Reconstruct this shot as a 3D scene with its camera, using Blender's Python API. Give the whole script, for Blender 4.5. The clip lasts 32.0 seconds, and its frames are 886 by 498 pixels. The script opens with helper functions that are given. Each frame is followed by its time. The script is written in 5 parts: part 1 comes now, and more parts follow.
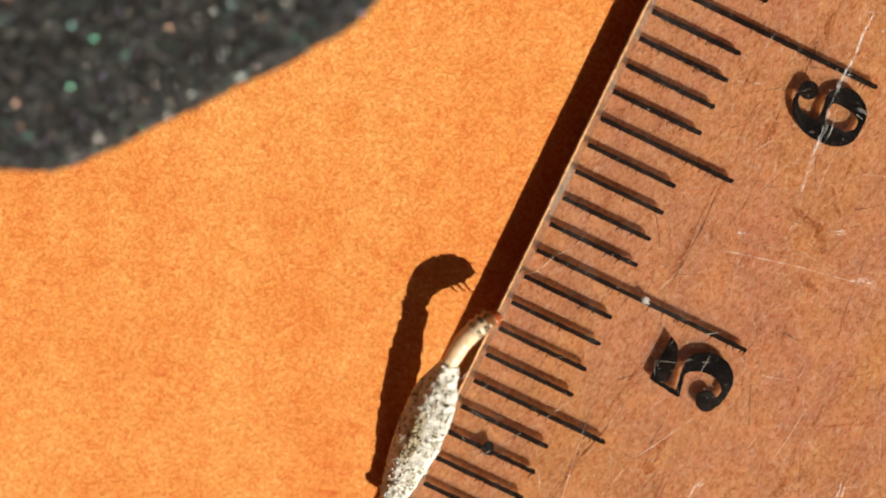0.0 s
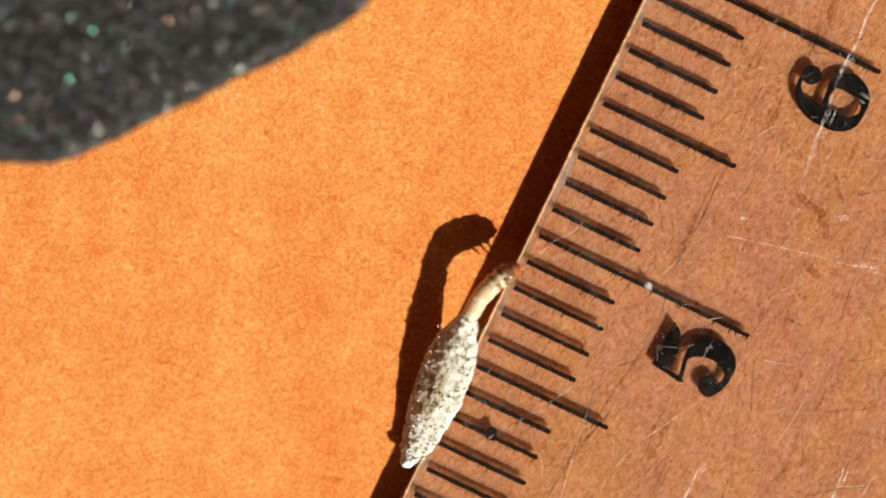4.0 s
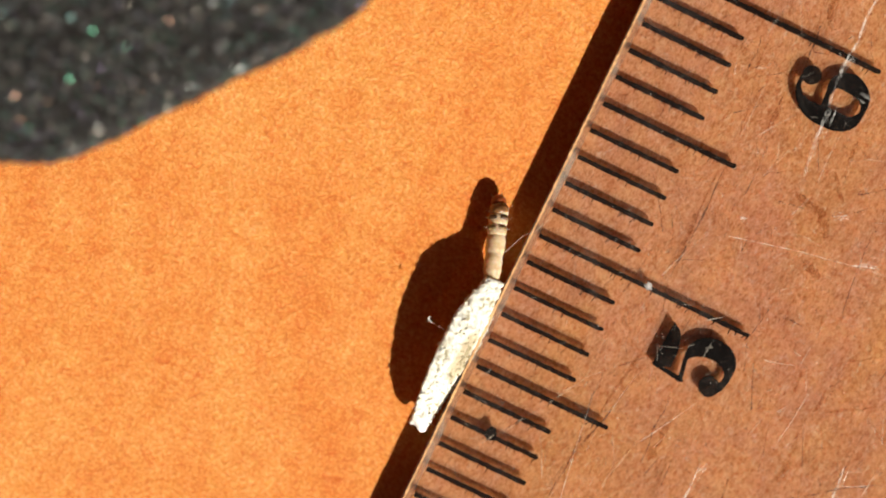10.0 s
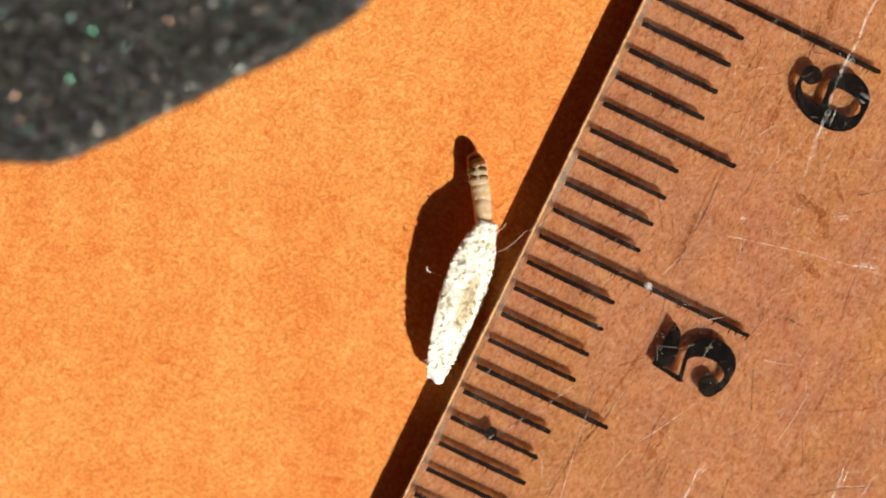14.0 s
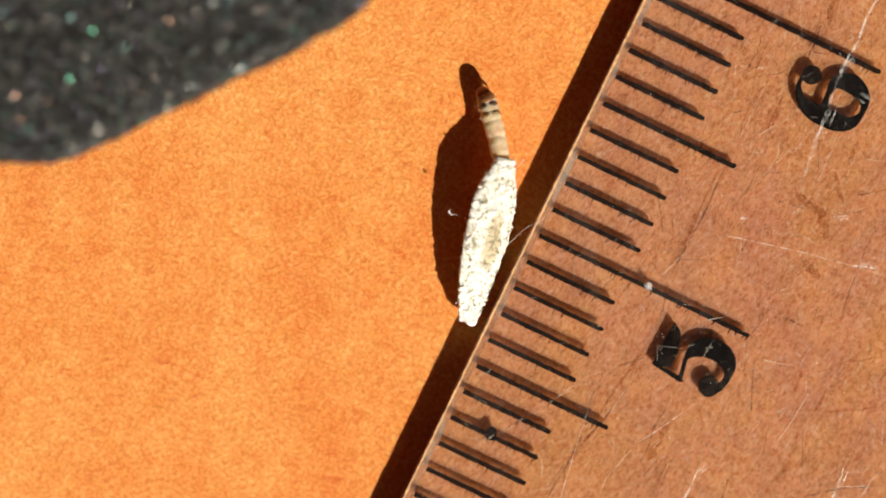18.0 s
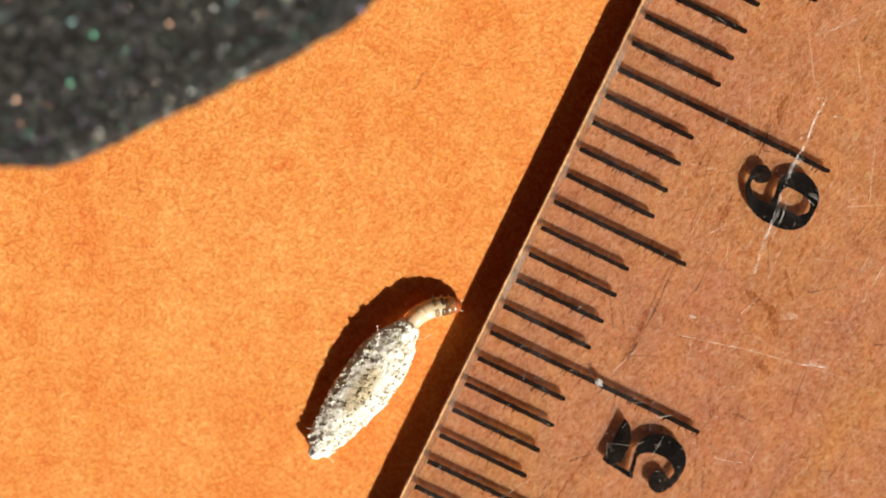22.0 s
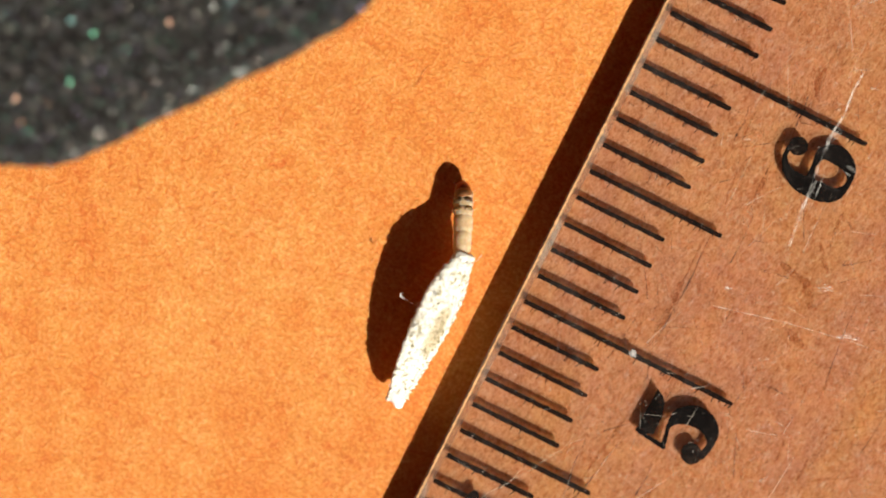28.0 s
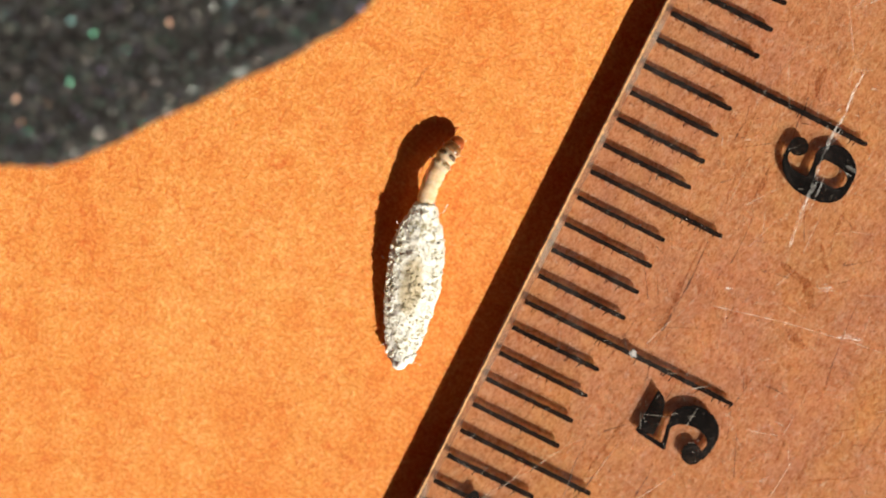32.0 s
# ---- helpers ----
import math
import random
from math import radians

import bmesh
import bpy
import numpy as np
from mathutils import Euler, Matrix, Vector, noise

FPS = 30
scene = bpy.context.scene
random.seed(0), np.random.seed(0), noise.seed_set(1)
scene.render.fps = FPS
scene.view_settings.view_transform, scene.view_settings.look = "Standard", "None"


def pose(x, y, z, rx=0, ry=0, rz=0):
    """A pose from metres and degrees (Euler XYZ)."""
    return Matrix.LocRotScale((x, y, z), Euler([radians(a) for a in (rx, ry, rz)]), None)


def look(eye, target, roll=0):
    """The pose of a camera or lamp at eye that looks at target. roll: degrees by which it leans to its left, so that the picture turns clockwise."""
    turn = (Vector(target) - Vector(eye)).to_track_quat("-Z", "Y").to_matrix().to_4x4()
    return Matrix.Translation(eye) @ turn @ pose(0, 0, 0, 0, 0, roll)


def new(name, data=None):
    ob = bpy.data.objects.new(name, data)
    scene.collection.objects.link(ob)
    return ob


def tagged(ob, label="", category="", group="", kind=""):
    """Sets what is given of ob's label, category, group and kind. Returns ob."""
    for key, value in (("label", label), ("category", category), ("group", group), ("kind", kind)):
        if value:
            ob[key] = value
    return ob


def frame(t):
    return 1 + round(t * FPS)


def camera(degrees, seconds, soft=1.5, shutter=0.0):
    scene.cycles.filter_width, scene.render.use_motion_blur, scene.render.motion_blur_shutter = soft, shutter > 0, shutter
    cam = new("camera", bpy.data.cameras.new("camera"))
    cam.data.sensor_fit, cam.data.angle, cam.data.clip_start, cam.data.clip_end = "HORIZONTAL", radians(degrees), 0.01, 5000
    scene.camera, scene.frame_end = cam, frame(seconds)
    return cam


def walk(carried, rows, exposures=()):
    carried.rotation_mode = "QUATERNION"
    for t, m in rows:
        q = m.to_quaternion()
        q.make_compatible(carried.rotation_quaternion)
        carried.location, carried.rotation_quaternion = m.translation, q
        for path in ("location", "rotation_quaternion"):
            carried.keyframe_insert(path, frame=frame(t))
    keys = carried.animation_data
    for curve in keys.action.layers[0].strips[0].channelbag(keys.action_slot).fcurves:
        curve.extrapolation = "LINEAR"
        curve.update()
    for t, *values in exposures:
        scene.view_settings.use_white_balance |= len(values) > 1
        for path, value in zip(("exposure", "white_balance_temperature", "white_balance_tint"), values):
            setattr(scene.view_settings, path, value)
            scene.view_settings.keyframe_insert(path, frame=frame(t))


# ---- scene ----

MM = 0.001


# ---- camera ----
cam = camera(45, 32.0, soft=1.9)
rest = pose(0.000127, 0.002062, 0.037082, -3.183, 0.196, 0)
walk(cam, [
    (0, rest @ pose(0, 0, 0, 0.394, 0.024, 0)),
    (0.5, rest @ pose(0, 0, 0, -0.097, 0.009, 0)),
    (1, rest @ pose(0, 0, 0, -0.015, 0.000, 0)),
    (3, rest @ pose(0, 0, 0, 0.000, 0.000, 0)),
    (18, rest @ pose(0, 0, 0, 0.000, 0.000, 0)),
    (18.6, rest @ pose(0, 0, 0, 0.000, 0.000, 0)),
    (19, rest @ pose(0, 0, 0, 0.133, 0.018, 0)),
    (19.5, rest @ pose(0, 0, 0, 0.351, 0.333, 0)),
    (20, rest @ pose(0, 0, 0, 0.291, 0.263, 0)),
    (20.5, rest @ pose(0, 0, 0, 0.433, 0.263, 0)),
    (21, rest @ pose(0, 0, 0, 0.681, 0.151, 0)),
    (21.5, rest @ pose(0, 0, 0, 0.230, 0.070, 0)),
    (21.8, rest @ pose(0, 0, 0, 0.224, 0.042, 0)),
    (22, rest @ pose(0, 0, 0, 0.221, 0.030, 0)),
    (22.5, rest @ pose(0, 0, 0, 0.221, 0.067, 0)),
    (23, rest @ pose(0, 0, 0, 0.221, 0.067, 0)),
    (23.5, rest @ pose(0, 0, 0, 0.170, 0.030, 0)),
    (24, rest @ pose(0, 0, 0, 0.170, 0.030, 0)),
    (25, rest @ pose(0, 0, 0, 0.145, 0.015, 0)),
    (32, rest @ pose(0, 0, 0, 0.151, 0.015, 0)),
])
cam.data.dof.use_dof = True
cam.data.dof.focus_distance = 0.0366
cam.data.dof.aperture_fstop = 15.0

# ---- light ----
ELEVATION = 36
SUN = Vector((0.53, -0.85, 0.0)).normalized() * math.cos(radians(ELEVATION)) + Vector((0, 0, math.sin(radians(ELEVATION))))
world = bpy.data.worlds.new("sky")
scene.world = world
world.use_nodes = True
wn = world.node_tree
sky = wn.nodes.new("ShaderNodeTexSky")
sky.sky_type, sky.sun_disc = "NISHITA", False
sky.sun_elevation, sky.sun_rotation = radians(ELEVATION), math.atan2(SUN.x, SUN.y)
wn.nodes["Background"].inputs["Strength"].default_value = 0.05
wn.links.new(sky.outputs[0], wn.nodes["Background"].inputs["Color"])
sun_data = bpy.data.lights.new("sun", "SUN")
sun_data.energy, sun_data.angle, sun_data.color = 5.0, radians(0.5), (1.0, 0.95, 0.86)
sun = new("sun", sun_data)
sun.matrix_world = look(SUN * 0.5, (0, 0, 0))
scene.view_settings.exposure = 0.49


# ---- materials ----
def material(name):
    m = bpy.data.materials.new(name)
    m.use_nodes = True
    return m, m.node_tree, m.node_tree.nodes["Principled BSDF"]


def node(nt, kind, **values):
    n = nt.nodes.new(kind)
    for k, v in values.items():
        n.inputs[k.replace("_", " ")].default_value = v
    return n


def ramp(nt, source, stops):
    r = nt.nodes.new("ShaderNodeValToRGB")
    e = r.color_ramp.elements
    while len(e) < len(stops):
        e.new(0.5)
    for k, (p, c) in enumerate(stops):
        e[k].position, e[k].color = p, (*c, 1)
    nt.links.new(source, r.inputs[0])
    return r


def mixed(nt, kind, factor, one, two):
    m = nt.nodes.new("ShaderNodeMix")
    m.data_type, m.blend_type = "RGBA", kind
    if isinstance(factor, float):
        m.inputs[0].default_value = factor
    else:
        nt.links.new(factor, m.inputs[0])
    for slot, value in ((6, one), (7, two)):
        if isinstance(value, tuple):
            m.inputs[slot].default_value = (*value, 1)
        else:
            nt.links.new(value, m.inputs[slot])
    return m.outputs[2]


def coords(nt, scale=(1, 1, 1), turn=0, tip=(0.0, 0.0)):
    c = nt.nodes.new("ShaderNodeTexCoord")
    m = node(nt, "ShaderNodeMapping", Scale=scale, Rotation=(*tip, turn))
    nt.links.new(c.outputs["Object"], m.inputs[0])
    return m.outputs[0]


def noise_map(nt, at, scale, detail=4.0, rough=0.6, warp=0.0):
    n = node(nt, "ShaderNodeTexNoise", Scale=scale, Detail=detail, Roughness=rough, Distortion=warp)
    nt.links.new(at, n.inputs["Vector"])
    return n.outputs["Fac"]


def bump(nt, bsdf, height, strength, distance):
    b = node(nt, "ShaderNodeBump", Strength=strength, Distance=distance)
    nt.links.new(height, b.inputs["Height"])
    nt.links.new(b.outputs[0], bsdf.inputs["Normal"])


def card_stock():
    m, nt, p = material("orange_card_stock")
    grain = noise_map(nt, coords(nt, (1, 1, 1), 0.7, (0.6, 0.45)), 8600, 3, 0.6, 0.15)
    clump = noise_map(nt, coords(nt, (1, 1, 1), 0.3, (0.5, 0.8)), 4600, 4, 0.65, 0.25)
    blotch = noise_map(nt, coords(nt, (1, 1, 1), 0.9, (0.2, 0.7)), 950, 5, 0.65, 0.6)
    streak = noise_map(nt, coords(nt, (330, 60, 100), 0.06), 1.0, 6, 0.7, 0.5)
    rust = noise_map(nt, coords(nt, (1, 1, 1), 1.3, (0.9, 0.2)), 1500, 5, 0.75, 1.0)
    # the ramp's darker end paints the shading between paper fibres
    colour = ramp(nt, grain, [(0.32, (0.68, 0.255, 0.058)), (0.48, (0.77, 0.322, 0.079)), (0.66, (0.86, 0.455, 0.150))]).outputs[0]
    colour = mixed(nt, "MULTIPLY", 0.55, colour, ramp(nt, clump, [(0.36, (0.82, 0.66, 0.50)), (0.54, (1, 1, 1))]).outputs[0])
    colour = mixed(nt, "MULTIPLY", 0.8, colour, ramp(nt, blotch, [(0.32, (0.93, 0.78, 0.62)), (0.58, (1, 1, 1))]).outputs[0])
    colour = mixed(nt, "MULTIPLY", 0.65, colour, ramp(nt, streak, [(0.36, (0.95, 0.76, 0.64)), (0.58, (1, 1, 1))]).outputs[0])
    colour = mixed(nt, "MULTIPLY", 0.9, colour, ramp(nt, rust, [(0.32, (0.88, 0.60, 0.47)), (0.46, (1, 1, 1))]).outputs[0])
    cloud = noise_map(nt, coords(nt, (1, 1, 1), 0.2, (0.3, 0.5)), 260, 4, 0.6, 0.8)
    colour = mixed(nt, "MULTIPLY", 1.0, colour, ramp(nt, cloud, [(0.34, (0.96, 0.88, 0.80)), (0.58, (1, 1, 1))]).outputs[0])
    nt.links.new(colour, p.inputs["Base Color"])
    p.inputs["Roughness"].default_value = 0.85
    p.inputs["Specular IOR Level"].default_value = 0.25
    p.inputs["Subsurface Weight"].default_value = 0.4
    p.inputs["Subsurface Radius"].default_value = (1.0, 0.35, 0.12)
    p.inputs["Subsurface Scale"].default_value = 0.00014
    both = nt.nodes.new("ShaderNodeMath")
    nt.links.new(grain, both.inputs[0])
    nt.links.new(clump, both.inputs[1])
    bump(nt, p, both.outputs[0], 0.55, 0.00006)
    return m


def plain(name, colour, roughness=0.5, specular=0.5, vary=0.15, scale=3000, metal=0.0, relief=0.0):
    m, nt, p = material(name)
    n = noise_map(nt, coords(nt), scale, 4)
    low = tuple(c * (1 - vary) for c in colour)
    high = tuple(min(1.0, c * (1 + vary)) for c in colour)
    nt.links.new(ramp(nt, n, [(0.3, low), (0.7, high)]).outputs[0], p.inputs["Base Color"])
    p.inputs["Roughness"].default_value = roughness
    p.inputs["Specular IOR Level"].default_value = specular
    p.inputs["Metallic"].default_value = metal
    if relief:
        bump(nt, p, n, relief, 0.00004)
    return m


def clear_plastic(name, tint, haze, haze_colour):
    """Clear plastic: light goes through, a small uneven share scatters on the glossy scuffed face."""
    m, nt, p = material(name)
    out = nt.nodes["Material Output"]
    through_it = node(nt, "ShaderNodeBsdfTransparent", Color=(*tint, 1))
    p.inputs["Base Color"].default_value = (*haze_colour, 1)
    p.inputs["Roughness"].default_value = 0.35
    worn = noise_map(nt, coords(nt, (360, 150, 200), -0.45), 1.0, 6, 0.72, 0.8)
    share = ramp(nt, worn, [(0.38, (haze * 0.25,) * 3), (0.54, (haze,) * 3), (0.66, (min(1, haze * 5.0),) * 3), (0.76, (min(1, haze * 9.0),) * 3)])
    mix = nt.nodes.new("ShaderNodeMixShader")
    nt.links.new(share.outputs[0], mix.inputs[0])
    nt.links.new(through_it.outputs[0], mix.inputs[1])
    nt.links.new(p.outputs[0], mix.inputs[2])
    nt.links.new(mix.outputs[0], out.inputs["Surface"])
    return m


def cloudy_film(name):
    """The roughened, grimy underside of the plastic: mottled, half clear and half milky."""
    m, nt, p = material(name)
    out = nt.nodes["Material Output"]
    def drawn_out(along, across, turn):
        c = nt.nodes.new("ShaderNodeTexCoord")
        g = node(nt, "ShaderNodeMapping", Scale=(along, across, 1), Rotation=(0.2, 0.3, turn))
        g.vector_type = "TEXTURE"
        nt.links.new(c.outputs["Object"], g.inputs[0])
        return g.outputs[0]

    fine = noise_map(nt, drawn_out(1.5, 0.8, 1.12), 7800, 4, 0.72, 1.0)
    wide = noise_map(nt, coords(nt, (1, 1, 1), 0.8, (0.4, 0.6)), 900, 5, 0.65, 0.5)
    tint = mixed(nt, "MULTIPLY", 1.0, ramp(nt, fine, [(0.36, (0.64, 0.49, 0.38)), (0.50, (0.92, 0.91, 0.90)), (0.60, (1, 1, 1))]).outputs[0], ramp(nt, wide, [(0.36, (0.89, 0.83, 0.79)), (0.60, (1, 1, 1))]).outputs[0])
    through_it = node(nt, "ShaderNodeBsdfTransparent")
    nt.links.new(tint, through_it.inputs["Color"])
    milky = node(nt, "ShaderNodeBsdfTranslucent")
    nt.links.new(mixed(nt, "MULTIPLY", 1.0, tint, (0.98, 0.98, 0.99)), milky.inputs["Color"])
    drift = noise_map(nt, drawn_out(1.8, 0.8, 1.12), 230, 4, 0.6, 0.8)
    tone = ramp(nt, drift, [(0.36, (1.0, 1.04, 0.86)), (0.50, (0.96, 0.98, 0.98)), (0.64, (0.90, 0.90, 1.06))]).outputs[0]
    rubbed = noise_map(nt, drawn_out(1.6, 0.8, 0.95), 6800, 5, 0.72, 1.2)
    chalk = node(nt, "ShaderNodeBsdfDiffuse")
    nt.links.new(mixed(nt, "MULTIPLY", 1.0, ramp(nt, rubbed, [(0.34, (0.52, 0.225, 0.100)), (0.48, (0.77, 0.376, 0.182)), (0.58, (0.92, 0.560, 0.315)), (0.67, (0.96, 0.74, 0.56))]).outputs[0], mixed(nt, "MULTIPLY", 1.0, tint, tone)), chalk.inputs["Color"])
    one = nt.nodes.new("ShaderNodeMixShader")
    one.inputs[0].default_value = 0.47
    nt.links.new(through_it.outputs[0], one.inputs[1])
    nt.links.new(milky.outputs[0], one.inputs[2])
    two = nt.nodes.new("ShaderNodeMixShader")
    nt.links.new(ramp(nt, wide, [(0.34, (0.46,) * 3), (0.64, (0.30,) * 3)]).outputs[0], two.inputs[0])
    nt.links.new(one.outputs[0], two.inputs[1])
    nt.links.new(chalk.outputs[0], two.inputs[2])
    nt.links.new(two.outputs[0], out.inputs["Surface"])
    return m


def worn_field(nt, colour):
    """A worn olive-tan field in the middle of each face of the case; ragged dark blotches round it paint flecks and
    shade between grains.
    """
    reach = nt.nodes.new("ShaderNodeVectorMath")
    reach.operation = "LENGTH"
    nt.links.new(coords(nt, (182, 500, 0)), reach.inputs[0])
    ragged = nt.nodes.new("ShaderNodeMath")
    ragged.operation = "MULTIPLY_ADD"
    ragged.inputs[1].default_value = 0.16
    nt.links.new(noise_map(nt, coords(nt), 1900, 4, 0.65), ragged.inputs[0])
    nt.links.new(reach.outputs["Value"], ragged.inputs[2])
    colour = mixed(nt, "MULTIPLY", 0.95, colour, ramp(nt, ragged.outputs[0], [(0.16, (0.62, 0.52, 0.38)), (0.24, (0.70, 0.62, 0.49)), (0.30, (1, 1, 1))]).outputs[0])
    # dark blotches: real flecks plus shade between grains, put into the colour
    blot = noise_map(nt, coords(nt, (1, 1, 1), 0, (0.6, 0.2)), 5600, 3, 0.65)
    inside = ramp(nt, ragged.outputs[0], [(0.18, (0.10,) * 3), (0.30, (0.30,) * 3), (0.40, (0.50,) * 3), (0.44, (0.95,) * 3), (0.49, (0.95,) * 3), (0.53, (0.0,) * 3)])
    colour = mixed(nt, "MULTIPLY", inside.outputs[0], colour, ramp(nt, blot, [(0.43, (0.40, 0.36, 0.24)), (0.49, (1, 1, 1))]).outputs[0])
    return colour


def case_shell():
    m, nt, p = material("sandy_silk")
    n = noise_map(nt, coords(nt), 9000, 4, 0.7)
    colour = ramp(nt, n, [(0.32, (0.64, 0.60, 0.48)), (0.50, (0.80, 0.77, 0.66)), (0.66, (0.88, 0.86, 0.78))]).outputs[0]
    nt.links.new(worn_field(nt, colour), p.inputs["Base Color"])
    p.inputs["Roughness"].default_value = 0.8
    p.inputs["Specular IOR Level"].default_value = 0.3
    p.inputs["Subsurface Weight"].default_value = 0.3
    p.inputs["Subsurface Radius"].default_value = (1.0, 0.9, 0.7)
    p.inputs["Subsurface Scale"].default_value = 0.0001
    bump(nt, p, n, 0.4, 0.00004)
    return m


def case_grains():
    m, nt, p = material("case_sand_grains")
    g = nt.nodes.new("ShaderNodeNewGeometry")
    r = ramp(nt, g.outputs["Random Per Island"], [(0.0, (0.50, 0.46, 0.34)), (0.03, (0.74, 0.70, 0.56)), (0.14, (0.82, 0.79, 0.65)), (0.42, (0.89, 0.86, 0.73)), (0.74, (0.93, 0.91, 0.80)), (0.97, (0.76, 0.69, 0.53))])
    r.color_ramp.interpolation = "CONSTANT"
    n = noise_map(nt, coords(nt), 9000, 3)
    colour = mixed(nt, "MULTIPLY", 0.5, r.outputs[0], ramp(nt, n, [(0.3, (0.75, 0.75, 0.75)), (0.7, (1, 1, 1))]).outputs[0])
    colour = worn_field(nt, colour)
    nt.links.new(colour, p.inputs["Base Color"])
    p.inputs["Roughness"].default_value = 0.6
    p.inputs["Subsurface Weight"].default_value = 0.3
    p.inputs["Subsurface Radius"].default_value = (1.0, 0.9, 0.7)
    p.inputs["Subsurface Scale"].default_value = 0.0001
    return m


def dark_grains():
    m, nt, p = material("black_glitter_grains")
    g = nt.nodes.new("ShaderNodeNewGeometry")
    chance = g.outputs["Random Per Island"]
    r = ramp(nt, chance, [(0.0, (0.008, 0.006, 0.005)), (0.40, (0.024, 0.022, 0.018)), (0.66, (0.050, 0.046, 0.040)), (0.78, (0.026, 0.052, 0.038)), (0.88, (0.050, 0.042, 0.056)), (1.0, (0.10, 0.088, 0.068))])
    nt.links.new(r.outputs[0], p.inputs["Base Color"])
    p.inputs["Roughness"].default_value = 0.7
    p.inputs["Specular IOR Level"].default_value = 0.35
    return m


def glint_grains():
    """Clear-faced grains that throw back the sun where they lean towards it."""
    m, nt, p = material("shiny_glitter_grains")
    g = nt.nodes.new("ShaderNodeNewGeometry")
    r = ramp(nt, g.outputs["Random Per Island"], [(0.0, (0.22, 0.23, 0.21)), (0.34, (0.10, 0.28, 0.18)), (0.48, (0.13, 0.25, 0.24)), (0.60, (0.28, 0.25, 0.21)), (0.76, (0.22, 0.17, 0.29)), (0.88, (0.34, 0.20, 0.13)), (0.97, (0.62, 0.55, 0.44))])
    r.color_ramp.interpolation = "CONSTANT"
    nt.links.new(r.outputs[0], p.inputs["Base Color"])
    p.inputs["Roughness"].default_value = 0.42
    p.inputs["Metallic"].default_value = 0.8
    return m


def thin_mark(name, colour, share, roughness=0.4):
    """A scratch too fine to hide what lies under it: a share of it scatters, unevenly along its way."""
    m, nt, p = material(name)
    p.inputs["Base Color"].default_value = (*colour, 1)
    p.inputs["Roughness"].default_value = roughness
    clear = node(nt, "ShaderNodeBsdfTransparent")
    mix = nt.nodes.new("ShaderNodeMixShader")
    n = noise_map(nt, coords(nt, (1, 1, 1), 0.2, (0.3, 0.9)), 2600, 4, 0.7)
    nt.links.new(ramp(nt, n, [(0.36, (share * 0.15,) * 3), (0.52, (share,) * 3), (0.66, (min(1.0, share * 1.7),) * 3)]).outputs[0], mix.inputs[0])
    nt.links.new(clear.outputs[0], mix.inputs[1])
    nt.links.new(p.outputs[0], mix.inputs[2])
    nt.links.new(mix.outputs[0], nt.nodes["Material Output"].inputs["Surface"])
    return m


def figure_ink():
    """Printed black, rubbed grey-brown in patches and pricked by fine pale specks."""
    m, nt, p = material("rubbed_black_ink")
    worn = noise_map(nt, coords(nt, (1, 1, 1), 0.5, (0.4, 0.7)), 1100, 5, 0.7, 0.6)
    speck = noise_map(nt, coords(nt, (1, 1, 1), 0.9, (0.7, 0.1)), 9500, 3, 0.65)
    colour = ramp(nt, worn, [(0.40, (0.003, 0.002, 0.0015)), (0.56, (0.007, 0.005, 0.004)), (0.72, (0.040, 0.030, 0.023))]).outputs[0]
    pricked = nt.nodes.new("ShaderNodeMath")
    pricked.operation = "MULTIPLY"
    nt.links.new(ramp(nt, speck, [(0.60, (0.0,) * 3), (0.72, (0.5,) * 3)]).outputs[0], pricked.inputs[0])
    nt.links.new(ramp(nt, worn, [(0.45, (0.15,) * 3), (0.70, (1.0,) * 3)]).outputs[0], pricked.inputs[1])
    nt.links.new(mixed(nt, "MIX", pricked.outputs[0], colour, (0.24, 0.15, 0.09)), p.inputs["Base Color"])
    p.inputs["Roughness"].default_value = 0.8
    p.inputs["Specular IOR Level"].default_value = 0.03
    return m


def let_through(m, share):
    """Printing ink so thin that a small share of the light goes through each face."""
    nt = m.node_tree
    mix = node(nt, "ShaderNodeMixShader", Fac=share)
    nt.links.new(nt.nodes["Principled BSDF"].outputs[0], mix.inputs[1])
    nt.links.new(node(nt, "ShaderNodeBsdfTransparent").outputs[0], mix.inputs[2])
    nt.links.new(mix.outputs[0], nt.nodes["Material Output"].inputs["Surface"])


def larva_skin():
    """Pale yellowish skin, so thin that a little of what is behind shows through it."""
    m, nt, p = material("pale_larva_skin")
    n = noise_map(nt, coords(nt), 4200, 4, 0.65)
    nt.links.new(ramp(nt, n, [(0.32, (0.66, 0.45, 0.24)), (0.52, (0.84, 0.63, 0.40)), (0.70, (0.90, 0.76, 0.55))]).outputs[0], p.inputs["Base Color"])
    p.inputs["Roughness"].default_value = 0.34
    p.inputs["Subsurface Weight"].default_value = 0.7
    p.inputs["Subsurface Radius"].default_value = (1.0, 0.7, 0.4)
    p.inputs["Subsurface Scale"].default_value = 0.0004
    bump(nt, p, n, 0.4, 0.00004)
    clear = node(nt, "ShaderNodeBsdfTransparent", Color=(0.95, 0.88, 0.72, 1))
    mix = node(nt, "ShaderNodeMixShader", Fac=0.84)
    nt.links.new(clear.outputs[0], mix.inputs[1])
    nt.links.new(p.outputs[0], mix.inputs[2])
    nt.links.new(mix.outputs[0], nt.nodes["Material Output"].inputs["Surface"])
    return m


